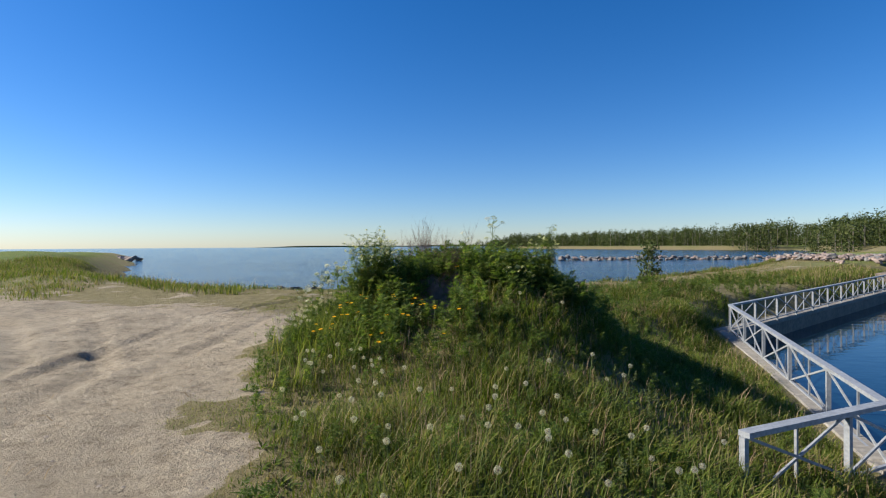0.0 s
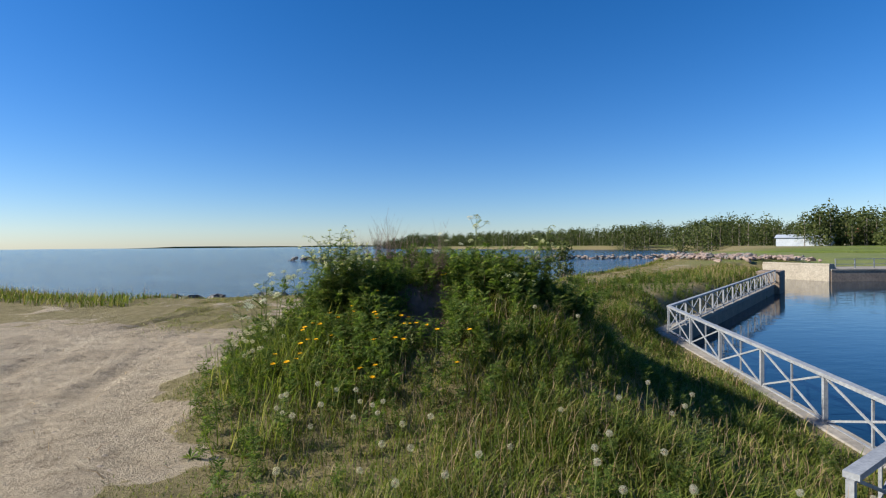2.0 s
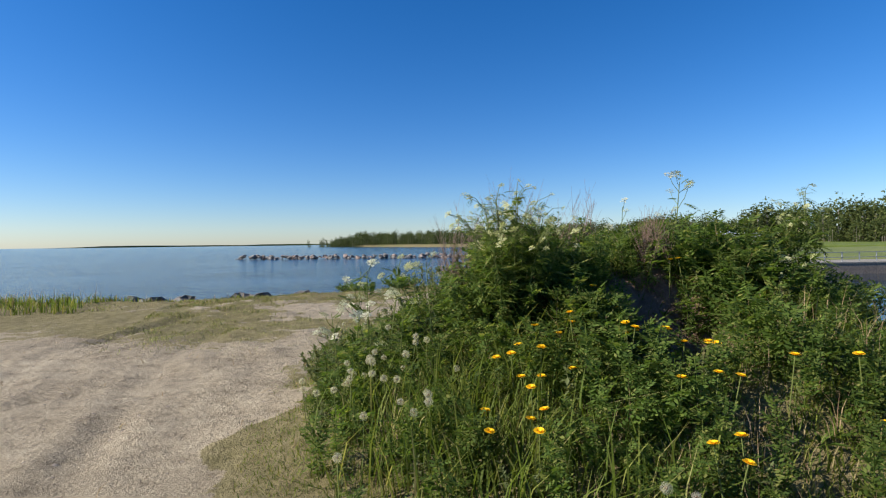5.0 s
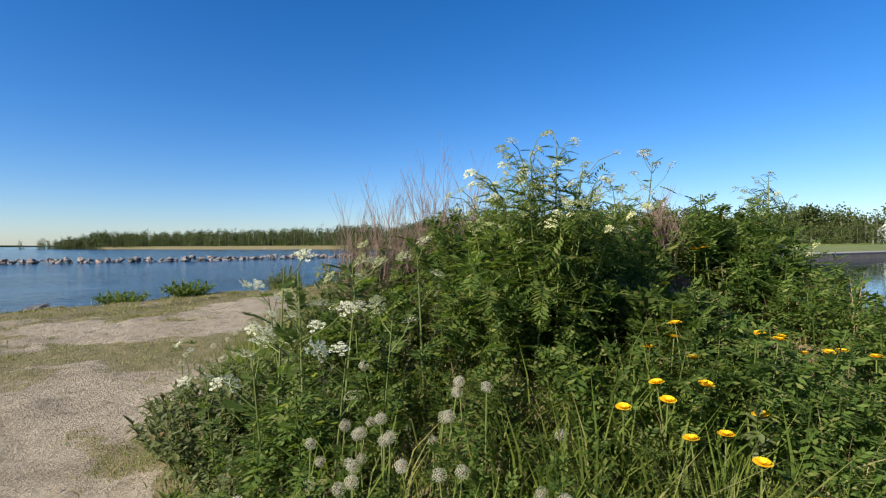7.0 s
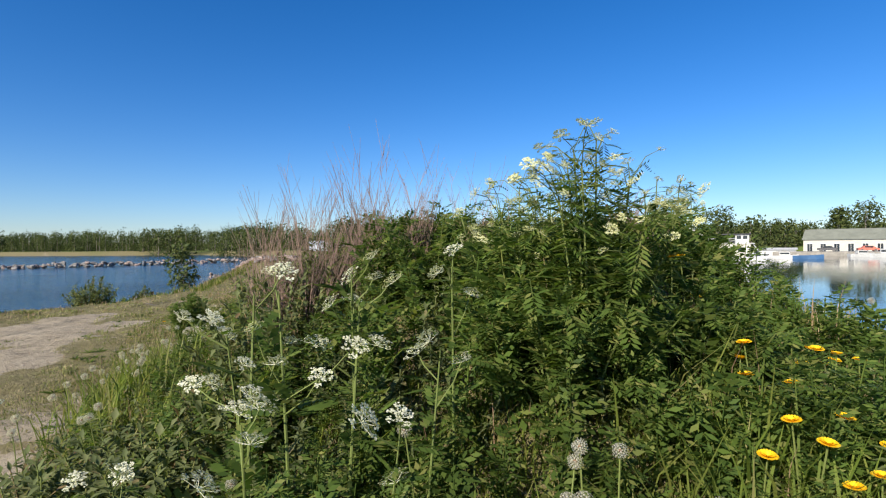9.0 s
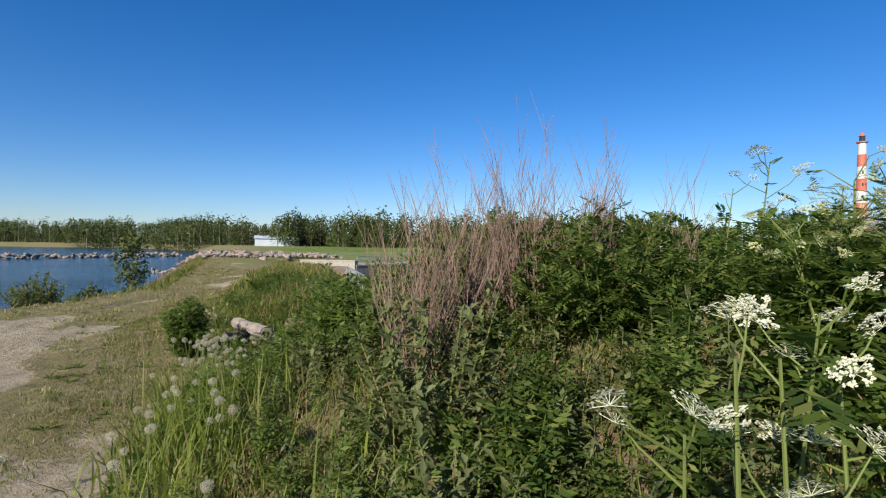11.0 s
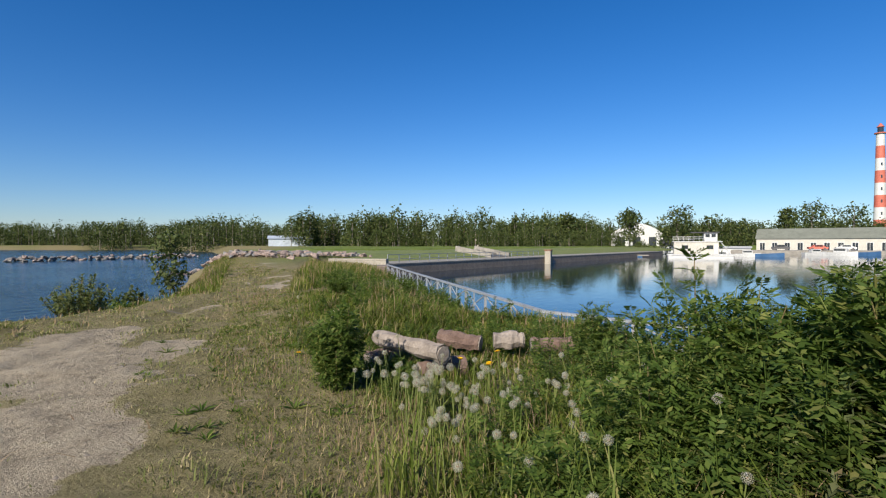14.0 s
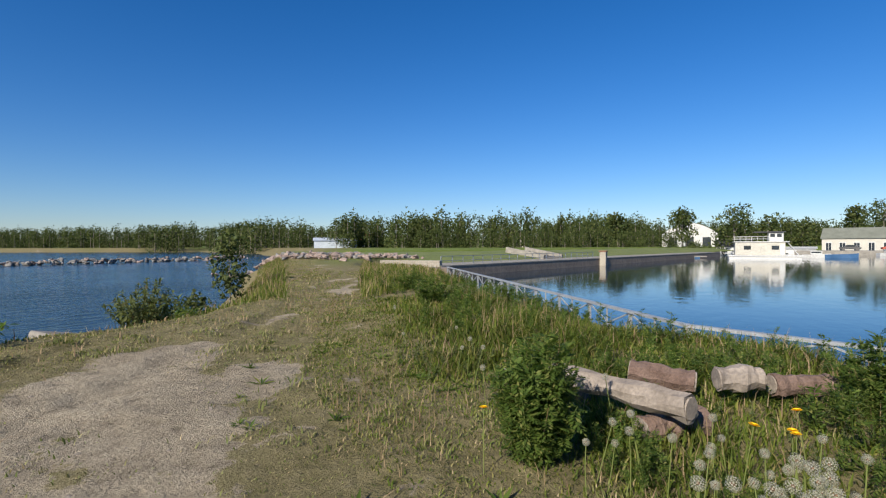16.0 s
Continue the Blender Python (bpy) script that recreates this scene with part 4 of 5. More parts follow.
def yellow_dandelion(x, y, tall, model=None):
    m = pose(x, y, gz(x, y) - 0.01, rng.uniform(-10, 10), rng.uniform(-10, 10), rng.uniform(0, 360))
    if model:
        return copy_thing(model, m)
    ob = thing("yellow_dandelion", m, "open yellow dandelion flower on a stalk", "flower", "yellow dandelions in the grass")
    part("stalk", tube(bmesh.new(), [(0, 0, 0), (0.008, 0, tall * 0.6), (0.012, 0, tall)], [0.0032, 0.003, 0.0026], 5), STEM, ob)
    bm = bmesh.new()
    for ring, (n, l, up) in enumerate(((20, 0.028, 0.25), (16, 0.021, 0.6), (9, 0.012, 1.0))):
        for i in range(n):
            a = i * 6.283 / n + ring * 0.3
            d, s = Vector((math.cos(a), math.sin(a), up)), Vector((-math.sin(a), math.cos(a), 0)) * 0.0035
            o = Vector((0.012, 0, tall))
            bm.faces.new([bm.verts.new(v) for v in (o - s * 0.4, o + d * l - s, o + d * l * 1.05, o + d * l + s, o + s * 0.4)])
    part("flower_head", bm, YELLOW, ob, "dense yellow petals")
    return ob


models = [dandelion_clock(-0.95, 4.6, t, r) for t, r in ((0.36, 0.026), (0.43, 0.024), (0.28, 0.023))]
for i, (x, y) in enumerate(((-0.9, 4.65), (0.35, 4.1), (-1.05, 4.5))):
    models[i].matrix_world = pose(x, y, gz(x, y) - 0.01)
clusters = [(-1.05, 4.15, 5, 0.25), (0.30, 3.65, 6, 0.4), (-0.10, 2.85, 5, 0.4), (1.00, 3.05, 6, 0.45), (1.30, 4.25, 5, 0.5), (-1.70, 5.45, 4, 0.2), (-1.50, 5.90, 4, 0.3), (1.10, 5.65, 5, 0.5), (0.00, 5.05, 4, 0.4),
            (-2.55, 7.70, 9, 0.25), (-2.35, 8.50, 6, 0.3), (-2.20, 7.10, 8, 0.25), (-1.90, 7.90, 3, 0.3), (-2.15, 10.40, 5, 0.25), (-1.55, 11.20, 7, 0.25), (-1.15, 12.20, 8, 0.3), (-0.85, 11.80, 6, 0.3), (-0.35, 12.40, 6, 0.35), (0.15, 13.00, 16, 0.22),
            (0.60, 13.70, 10, 0.16), (0.05, 11.90, 6, 0.4), (0.95, 12.55, 12, 0.25), (1.30, 12.20, 6, 0.3), (1.65, 15.20, 5, 0.3), (2.55, 16.20, 8, 0.5), (3.6, 18.0, 8, 0.6), (5.2, 19.6, 10, 0.9), (1.95, 14.50, 3, 0.2), (0.90, 13.05, 24, 0.24), (0.40, 2.95, 5, 0.5), (-0.50, 3.65, 5, 0.4), (1.70, 3.55, 7, 0.3), (0.9, 13.6, 8, 0.25), (1.2, 14.1, 8, 0.2), (0.95, 12.9, 7, 0.25), (1.35, 13.2, 6, 0.25), (-2.15, 7.6, 7, 0.12), (-2.35, 7.85, 6, 0.15), (-1.1, 5.7, 7, 0.3), (-1.6, 11.1, 8, 0.2), (-1.9, 11.2, 6, 0.2)]
for cx, cy, n, sp in clusters:
    for k in range(n):
        px, py = cx + rng.normal(0, sp), cy + rng.normal(0, sp)
        if plan(np.array([px]), np.array([py]))[2][0] > 0.08:
            dandelion_clock(px, py, 0.3, 0.022, models[int(rng.integers(0, 3))])
big = dandelion_clock(0.6, 13.3, 0.46, 0.031)
for k in range(15):
    px, py = 0.62 + rng.normal(0, 0.2), 13.25 + rng.normal(0, 0.2)
    dandelion_clock(px, py, 0.46, 0.031, big)
ymodel = [yellow_dandelion(-0.55, 6.6, t) for t in (0.38, 0.30)]
for i, (x, y) in enumerate(((-0.55, 6.6), (-0.4, 6.75))):
    ymodel[i].matrix_world = pose(x, y, gz(x, y) - 0.01)
for cx, cy, n, sp in [(-1.3, 7.2, 5, 0.12), (-1.55, 7.0, 5, 0.12), (-0.55, 6.95, 6, 0.15), (-0.35, 7.15, 4, 0.12), (-1.7, 6.6, 5, 0.15), (-0.35, 6.4, 4, 0.2), (0.2, 6.1, 3, 0.2), (0.0, 7.5, 2, 0.08), (-0.9, 7.0, 5, 0.15), (1.9, 13.3, 4, 0.15), (1.05, 14.8, 1, 0.1), (-1.0, 5.8, 2, 0.25), (-0.9, 6.4, 3, 0.2)]:
    for k in range(n):
        yellow_dandelion(cx + rng.normal(0, sp), cy + rng.normal(0, sp), 0.2, ymodel[k % 2])


# ---- railing and quay ----
TOP, FOOT = 0.08, -0.64


def railing(x0, y0, x1, y1, panel, label, drop=0.0):
    """Steel railing: top and bottom rail, posts, crossed braces with a thin upright in each panel."""
    L = math.hypot(x1 - x0, y1 - y0)
    ob = thing("railing", pose(x0, y0, FOOT, 0, 0, math.degrees(math.atan2(y1 - y0, x1 - x0))), label, "railing", "steel railings round the basin")
    n = max(1, round(L / panel))
    s, H = L / n, TOP - FOOT
    zt = lambda x: H + drop * x / L
    part("top_rail", beam(bmesh.new(), (0, 0, zt(0)), (L, 0, zt(L)), 0.11, 0.05), RAILPAINT, ob)
    part("bottom_rail", beam(bmesh.new(), (0, 0, 0.06), (L, 0, 0.06 + drop), 0.035, 0.03), RAILPAINT, ob)
    for i in range(n + 1):
        part("post", beam(bmesh.new(), (i * s, 0, drop * i / n - 0.05), (i * s, 0, zt(i * s) - 0.026), 0.055, 0.055, (0, 1, 0)), RAILPAINT, ob)
        if i < n:
            a, b = i * s + 0.03, (i + 1) * s - 0.03
            part("brace", beam(bmesh.new(), (a, 0.012, 0.08 + drop * i / n), (b, 0.012, zt(b) - 0.03), 0.02, 0.028), RAILPAINT, ob)
            part("brace", beam(bmesh.new(), (a, -0.012, zt(a) - 0.03), (b, -0.012, 0.08 + drop * (i + 1) / n), 0.02, 0.028), RAILPAINT, ob)
            m = (a + b) / 2
            part("upright", beam(bmesh.new(), (m, 0.03, 0.07 + drop * (i + .5) / n), (m, 0.03, zt(m) - 0.027), 0.025, 0.025, (0, 1, 0)), RAILPAINT, ob)
    return ob


railing(7.65, 14.25, 23.6, 27.7, 1.75, "pale grey steel railing with crossed braces along the pier", 0.12)
railing(7.65, 14.25, 4.75, 5.5, 1.85, "pale grey steel railing with crossed braces above the basin", -0.08)
railing(2.6, 4.46, 5.4, 5.75, 1.45, "pale grey steel railing at the landing above the water", -0.02)


def quay(name, pts, inner, top, mat, label, low=WATER - 1.5):
    """A quay wall along a line, with a coping; inner: its thickness to the left of the line."""
    for i, ((x0, y0), (x1, y1)) in enumerate(zip(pts, pts[1:])):
        L = math.hypot(x1 - x0, y1 - y0)
        ob = thing(name, pose(x0, y0, 0, 0, 0, math.degrees(math.atan2(y1 - y0, x1 - x0))), label, "quay wall", kind="structure")
        n = max(1, round(L / 6))
        for k in range(n):
            bm = slab(0, L / n - 0.015, 0.03, inner, low, top - 0.14)
            w = part("block", bm, mat, ob)
            w.location = (k * L / n, 0, 0)
            c = part("coping", slab(0, L / n - 0.015, 0.0, inner + 0.05, top - 0.139, top, 0.02), CONCRETE if mat != PALEWALL else PALEWALL, ob)
            c.location = (k * L / n, 0, 0)


quay("pier_wall", [(7.65, 14.25), (23.6, 27.7)], 0.55, FOOT, WETWALL, "dark weathered concrete pier wall")
quay("pier_wall", [(3.9, 1.0), (4.9, 5.6), (5.74, 8.1), (6.4, 10.1), (7.65, 14.25)], 0.26, FOOT, WETWALL, "dark weathered concrete quay wall")
head = thing("pier_head", pose(23.6, 27.7, 0, 0, 0, 40), "raised dark concrete block at the pier's end", "concrete block", kind="structure")
part("block", slab(0.0, 2.2, -0.25, 1.0, WATER - 1.5, 0.12, 0.04), WETWALL, head)
quay("pale_wall", [(35.1, 34.9), (33.9, 40.1)], -0.7, 0.16, PALEWALL, "pale concrete wall in low sun")
quay("far_quay", [(35.2, 34.8), (66, 29), (128, 17)], 12.0, -0.25, QUAYSTONE, "long dark concrete quay wall across the basin")
landing = thing("landing", pose(3.0, 4.75, 0, 0, 0, 25), "worn concrete landing beside the railing", "landing", kind="structure")
part("slab", slab(-0.2, 3.2, -2.6, 0.25, -1.0, FOOT - 0.02, 0.02), CONCRETE, landing)

LAWN = plain("mown_lawn", (0.10, 0.135, 0.028), (0.17, 0.19, 0.045), 0.4, 0.9, 0.6, 0.05)
lawn = array_mesh("lawn", [(x + ox * 0.19, y + ox * 0.98, z) for ox, z in ((4.2, -0.238), (5.5, 0.0), (9.0, 0.45), (24.0, 0.8)) for x, y in ((34.6, 34.9), (66, 29), (128, 17), (150, 10))], [], [(4 * r + c, 4 * r + c + 1, 4 * r + c + 5, 4 * r + c + 4) for r in range(3) for c in range(3)], [LAWN])
tagged(lawn, "mown green lawn sloping up behind the far quay", "lawn", kind="structure")
# fence and steps on the far quay
fence = thing("fence", pose(36.2, 35.4, 0.0, 0, 0, -10.7), "low grey metal fence along the far quay", "fence")
fence.location.z = -0.25
FL = 30.0
for z in (0.35, 0.75):
    part("rail", beam(bmesh.new(), (0, 0, z), (FL, 0, z), 0.06, 0.05), RAILPAINT, fence)
for i in range(21):
    part("post", beam(bmesh.new(), (i * 1.5, 0, 0.0), (i * 1.5, 0, 0.78), 0.06, 0.06, (0, 1, 0)), RAILPAINT, fence)
steps = thing("steps", pose(59.3, 34.0, -0.25, 0, 0, -10.7), "flight of grey concrete steps up the lawn", "steps")
for i in range(6):
    part("step", slab(0, 4.0, i * 0.9, i * 0.9 + 0.92, -0.6, 0.12 + i * 0.16, 0.02), CONCRETE, steps)
for x in (-0.3, 4.3):
    part("cheek_wall", beam(bmesh.new(), (x, 0, 0.15), (x, 5.5, 1.1), 0.3, 0.7), CONCRETE, steps)
bollard = thing("bollard", pose(66.2, 28.6, 0.0), "squat orange-brown concrete post at the quay's corner", "post")
part("shaft", slab(-0.45, 0.45, -0.4, 0.4, WATER - 0.6, 0.55, 0.05), PALEWALL, bollard)
part("cap", slab(-0.55, 0.55, -0.5, 0.5, 0.551, 0.68, 0.03), RUST, bollard)


# ---- logs, slab, stones ----
def log(x0, y0, z0, x1, y1, z1, r, mat, label):
    p, q = Vector((x0, y0, z0 + gz(x0, y0))), Vector((x1, y1, z1 + gz(x1, y1)))
    ob = thing("log", Matrix.Translation((p.x, p.y, p.z)), label, "log", "logs beside the track")
    bm = bmesh.new()
    n, s = 9, random.Random(x0 * 7)
    tube(bm, [(q - p) * (i / n) for i in range(n + 1)], [r * s.uniform(0.84, 1.1) for i in range(n + 1)], 9)
    for v in bm.verts:
        v.co += Vector(noise.noise_vector(v.co * 9 + p)) * r * 0.26
    part("trunk", bm, mat, ob)
    f = (q - p).normalized()
    for c, d in ((Vector((0, 0, 0)), -1), (q - p, 1)):
        bm = bmesh.new()
        tube(bm, [c + f * d * 0.0, c + f * d * 0.012], [r * 0.82, r * 0.8], 12)
        part("cut_end", bm, LOGWOOD, ob, "pale sawn end grain")


log(2.5, 14.85, 0.29, 2.03, 13.8, 0.31, 0.092, LOGWOOD, "weathered pale brown log lying across another")
log(3.1, 14.35, 0.22, 3.15, 13.85, 0.19, 0.105, LOGBARK, "short dark log with cracked bark")
log(2.1, 14.1, 0.10, 2.45, 13.75, 0.10, 0.10, LOGBARK, "short dark log under another log")
log(3.18, 13.68, 0.24, 3.32, 13.38, 0.24, 0.105, LOGWOOD, "weathered grey log in the grass")
log(3.42, 13.3, 0.17, 3.7, 12.85, 0.14, 0.095, LOGBARK, "dark log half hidden in the grass")
log(2.25, 14.8, 0.09, 2.75, 14.6, 0.10, 0.10, LOGBARK, "short dark log in shade")


def stone_mesh(seed, sub=2):
    bm = bmesh.new()
    bmesh.ops.create_icosphere(bm, subdivisions=sub, radius=1.0)
    r = random.Random(seed)
    o = Vector((r.uniform(0, 50), r.uniform(0, 50), 0))
    for v in bm.verts:
        d = noise.noise(v.co * 0.9 + o) * 0.6 + noise.cell(v.co * 1.3 + o) * 0.28 - 0.1
        v.co *= 1 + d
        v.co.z *= 0.75
    return bm


STONES = []
for s_ in range(6):
    m_ = bpy.data.meshes.new("stone")
    b_ = stone_mesh(s_, 2)
    b_.to_mesh(m_)
    b_.free()
    STONES.append(m_)


def boulder(x, y, z, size, mat, name, label, group, parent=None):
    key = STONES[int(rng.integers(0, 6))]
    me = MADE.setdefault((key.name, mat.name), None)
    if me is None:
        me = key.copy()
        me.materials.append(mat)
        MADE[(key.name, mat.name)] = me
    ob = new(name, me)
    ob.location = (x, y, z)
    ob.scale = (size * rng.uniform(0.8, 1.4), size * rng.uniform(0.7, 1.1), size * rng.uniform(0.6, 0.95))
    ob.rotation_euler = (rng.uniform(-0.4, 0.4), rng.uniform(-0.4, 0.4), rng.uniform(0, 6.3))
    if parent:
        ob.parent = parent
    else:
        tagged(ob, label, "rock", group)
    return ob


MADE = {}
breakwater = thing("breakwater", pose(0, 0, 0), "long low breakwater of grey and pink boulders", "breakwater")
BW = [(-14, 117), (4, 107), (20, 102), (45, 100), (68, 99)]
for (x0, y0), (x1, y1) in zip(BW, BW[1:]):
    n = int(math.hypot(x1 - x0, y1 - y0) * 3.6)
    for i in range(n):
        t = (i + rng.random()) / n
        o = rng.normal(0, 0.8)
        boulder(x0 + (x1 - x0) * t + rng.normal(0, 0.4), y0 + (y1 - y0) * t + o, WATER + 0.45 - 0.3 * abs(o) + rng.uniform(-0.25, 0.3), rng.uniform(0.22, 0.6), ROCK if rng.random() < 0.35 else GREYROCK, "boulder", "", "", breakwater)
rubble = thing("rubble_heap", pose(0, 0, 0), "heap of broken pinkish granite rubble at the spit", "rubble")
for i in range(300):
    t = rng.random()
    x, y = 29.0 + 9.5 * t + rng.normal(0, 1.0), 49.0 - 8.0 * t + rng.normal(0, 2.2)
    z = max(gz(x, y), WATER) + 0.3 * math.exp(-((t - 0.4) / 0.4) ** 2) * rng.random()
    boulder(x, y, z + 0.05, rng.uniform(0.13, 0.36), ROCK if rng.random() < 0.75 else GREYROCK, "boulder", "", "", rubble)
for x, y, s in [(-8.7, 22.7, 0.45), (-7.9, 22.9, 0.4), (-7.2, 22.6, 0.5), (-6.3, 23.1, 0.35), (-4.6, 23.4, 0.45), (-3.9, 23.3, 0.35), (-10.2, 23.2, 0.45), (-2.6, 23.8, 0.3)]:
    boulder(x, y, -0.22, s, DARKROCK, "shore_rock", "dark wet rock at the water's edge", "shore rocks")
for x, y, s in [(-74, 113, 1.2), (-72, 112, 0.9), (-76, 116, 1.3), (-70, 109, 1.0), (-79, 119, 1.1), (-68, 106, 0.8), (-73, 117, 0.9)]:
    boulder(x, y, WATER + 0.5, s, ROCK, "shore_rock", "reddish boulder at the point", "shore rocks")
plate = thing("concrete_slab", pose(3.35, 24.4, gz(3.35, 24.4) + 0.12, 8, 12, 20), "tilted broken pale concrete slab at the shore", "concrete slab")
part("slab", slab(-0.7, 0.6, -0.35, 0.35, 0.0, 0.3, 0.03), CONCRETE, plate)
for x, y, s in [(4.0, 24.4, 0.2), (2.9, 23.9, 0.16), (3.8, 23.9, 0.18), (2.4, 24.3, 0.22)]:
    boulder(x, y, gz(x, y) + 0.05, s, PALEWALL, "rubble_stone", "pale lump of broken concrete", "shore rubble")


def pebbles():
    x, y = scatter(4500, -9, 3, 1.5, 20)
    b = bareness(x, y) > 0.6
    x, y = x[b], y[b]
    n = len(x)
    v = np.array([(1, 0, 0), (-1, 0.2, 0), (0.1, 1, 0), (0, -1, 0.1), (0.1, 0, 0.6)], float)
    f = np.array([(0, 2, 4), (2, 1, 4), (1, 3, 4), (3, 0, 4)])
    v, f = spread((v, f), on_ground(x, y, 0.004), 0.005 + 0.026 * rng.random(n) ** 3, rng.random(n) * 6.3)
    tagged(array_mesh("pebbles", v, f, [], [PEBBLE]), "small loose stones on the sandy track", "pebbles", kind="stuff")
    n = 700
    x, y = scatter(n, -8, 1, 2, 20)
    b = bareness(x, y) > 0.5
    x, y = x[b], y[b]
    n = len(x)
    v, f = blades(on_ground(x, y, 0.0) + [0, 0, 0.006], rng.uniform(0.03, 0.14, n), rng.uniform(0.004, 0.012, n), rng.random(n) * 6.3, rng.uniform(1.5, 2.8, n))
    tagged(array_mesh("plant_litter", v, f, [], [STRAW]), "scraps of dry grass lying on the track", "litter", kind="stuff")


pebbles()


# ---- trees ----
def crown_cards(centre, rx, rz, n, size, r):
    """Leaf clumps: many small bent triangles in a lumpy crown."""
    d = r.normal(0, 1, (n, 3))
    d /= np.linalg.norm(d, axis=1)[:, None]
    rad = r.uniform(0.35, 1.0, n) ** 0.6
    lumps = 1 + 0.28 * np.sin(d[:, 0] * 5 + centre[0]) * np.sin(d[:, 2] * 6 + centre[1]) + 0.15 * np.sin(d[:, 1] * 9 + centre[0])
    p = np.asarray(centre) + d * (rad * lumps)[:, None] * [rx, rx, rz]
    u, w = r.normal(0, 1, (n, 3)), r.normal(0, 1, (n, 3))
    u /= np.linalg.norm(u, axis=1)[:, None]
    w /= np.linalg.norm(w, axis=1)[:, None]
    s = (size * r.uniform(0.6, 1.4, n))[:, None]
    V = np.stack([p - u * s * 0.5, p + w * s * 0.45, p + u * s * 0.5, p - w * s * 0.45], 1).reshape(-1, 3)
    b = (np.arange(n) * 4)[:, None]
    return V, np.concatenate([b + [0, 1, 2], b + [0, 2, 3]], 1).reshape(-1, 3)


def wood(name, line, count, tall, depth, label, cards=70):
    """A wood along a line, with trunks and crowns."""
    crowns, trunks = [], []
    segs = [(a, b, math.hypot(b[0] - a[0], b[1] - a[1])) for a, b in zip(line, line[1:])]
    total = sum(s[2] for s in segs)
    for i in range(count):
        q = total * (i + rng.random()) / count
        for a, b, l in segs:
            if q <= l:
                break
            q -= l
        t = min(q / l, 1)
        nxv, nyv = -(b[1] - a[1]) / l, (b[0] - a[0]) / l
        o = depth * rng.random() ** 1.5
        x, y = a[0] + (b[0] - a[0]) * t + nxv * o, a[1] + (b[1] - a[1]) * t + nyv * o
        h = tall * rng.uniform(0.7, 1.1) * (0.8 + 0.4 * wave(x, y, 25))
        z = gz(x, y)
        slim = rng.random() < 0.45
        rx, rz = (h * 0.15, h * 0.42) if slim else (h * 0.24, h * 0.36)
        crowns.append(crown_cards((x, y, z + h - rz), rx, rz, cards, h * 0.056, rng))
        if rng.random() < 0.98:
            crowns.append(crown_cards((x + rng.normal(0, 1.5), y + rng.normal(0, 1.5), z + h * 0.2), h * 0.26, h * 0.24, int(cards * 0.7), h * 0.056, rng))
        trunks.append(stalk((x, y, z - 0.3), (x, y, z + h * 0.7), h * 0.014))
    v, f = join(crowns)
    tagged(array_mesh(name, v, f, [], [TREE]), label, "trees", kind="stuff")
    v, f = join(trunks)
    tagged(array_mesh(name + "_trunks", v, f, [], [BARK]), "slender pale trunks among the wood's foliage", "trees", kind="stuff")


E16 = (-1.6, 13.53)


def polar(bearing, d):
    """A place by its bearing (degrees from +y towards +x) and distance from the end of the walk."""
    return (E16[0] + d * math.sin(radians(bearing)), E16[1] + d * math.cos(radians(bearing)))


wood("far_wood", [polar(b, d) for b, d in ((6.0, 640), (12.0, 540), (20.0, 455), (28.1, 390), (36.3, 335), (44.5, 285), (50.8, 255))][::-1], 780, 12.0, 60, "dense mixed green wood across the bay", 190)
wood("near_wood", [polar(b, d) for b, d in ((40.4, 225), (43.5, 205), (46.6, 198), (49.7, 215))][::-1], 64, 10.8, 20, "tall stand of dark green trees near the shed", 170)
wood("harbour_wood", [polar(b, d) for b, d in ((52.9, 190), (57.0, 178), (63.3, 172), (69.5, 185), (77.8, 225), (86.1, 250), (92.2, 265), (100.3, 275), (108.3, 280))][::-1], 520, 10.0, 30, "mixed green wood behind the lawn", 270)
wood("lawn_trees", [polar(b, d) for b, d in ((56.0, 150), (61.2, 145), (67.4, 142), (74.7, 145), (79.9, 152), (88.1, 158))][::-1], 110, 5.2, 8, "row of young trees and bushes on the lawn's edge", 280)


def tree(name, x, y, tall, wide, seed, label, z=None, cards=900, size=0.5, trunk=0.3, lift=0.18):
    """A single tree: tapered trunk, limbs, crown of many leaf clumps with gaps."""
    r = np.random.default_rng(seed)
    z0 = gz(x, y) if z is None else z
    ob = thing(name, pose(x, y, z0 - 0.05), label, "tree")
    bm = bmesh.new()
    tube(bm, [(0, 0, 0), (0.02 * tall, 0, tall * 0.3), (0.0, 0.02 * tall, tall * 0.6), (0.01 * tall, 0, tall * 0.9)], [trunk, trunk * 0.75, trunk * 0.45, trunk * 0.12], 8)
    part("trunk", bm, BARK, ob)
    items = []
    for i in range(9):
        a, t = i * 2.4, r.uniform(lift, 0.85)
        q = wide * 0.5 * r.uniform(0.35, 0.8) * (1.25 - t)
        p0, p1 = Vector((0, 0, tall * t * 0.8)), Vector((math.cos(a) * q, math.sin(a) * q, tall * min(t * 1.05, 0.9)))
        part("limb", tube(bmesh.new(), [p0, p0.lerp(p1, 0.5) + Vector((0, 0, 0.05 * tall)), p1], [trunk * 0.3, trunk * 0.2, trunk * 0.06], 5), BARK, ob)
        items.append(crown_cards(tuple(p1), wide * 0.28, tall * 0.2, cards // 10, size, r))
    items.append(crown_cards((0, 0, tall * 0.82), wide * 0.26, tall * 0.19, cards // 10, size, r))
    v, f = join(items)
    c = array_mesh("crown", v, f, [], [TREE])
    c.parent = ob


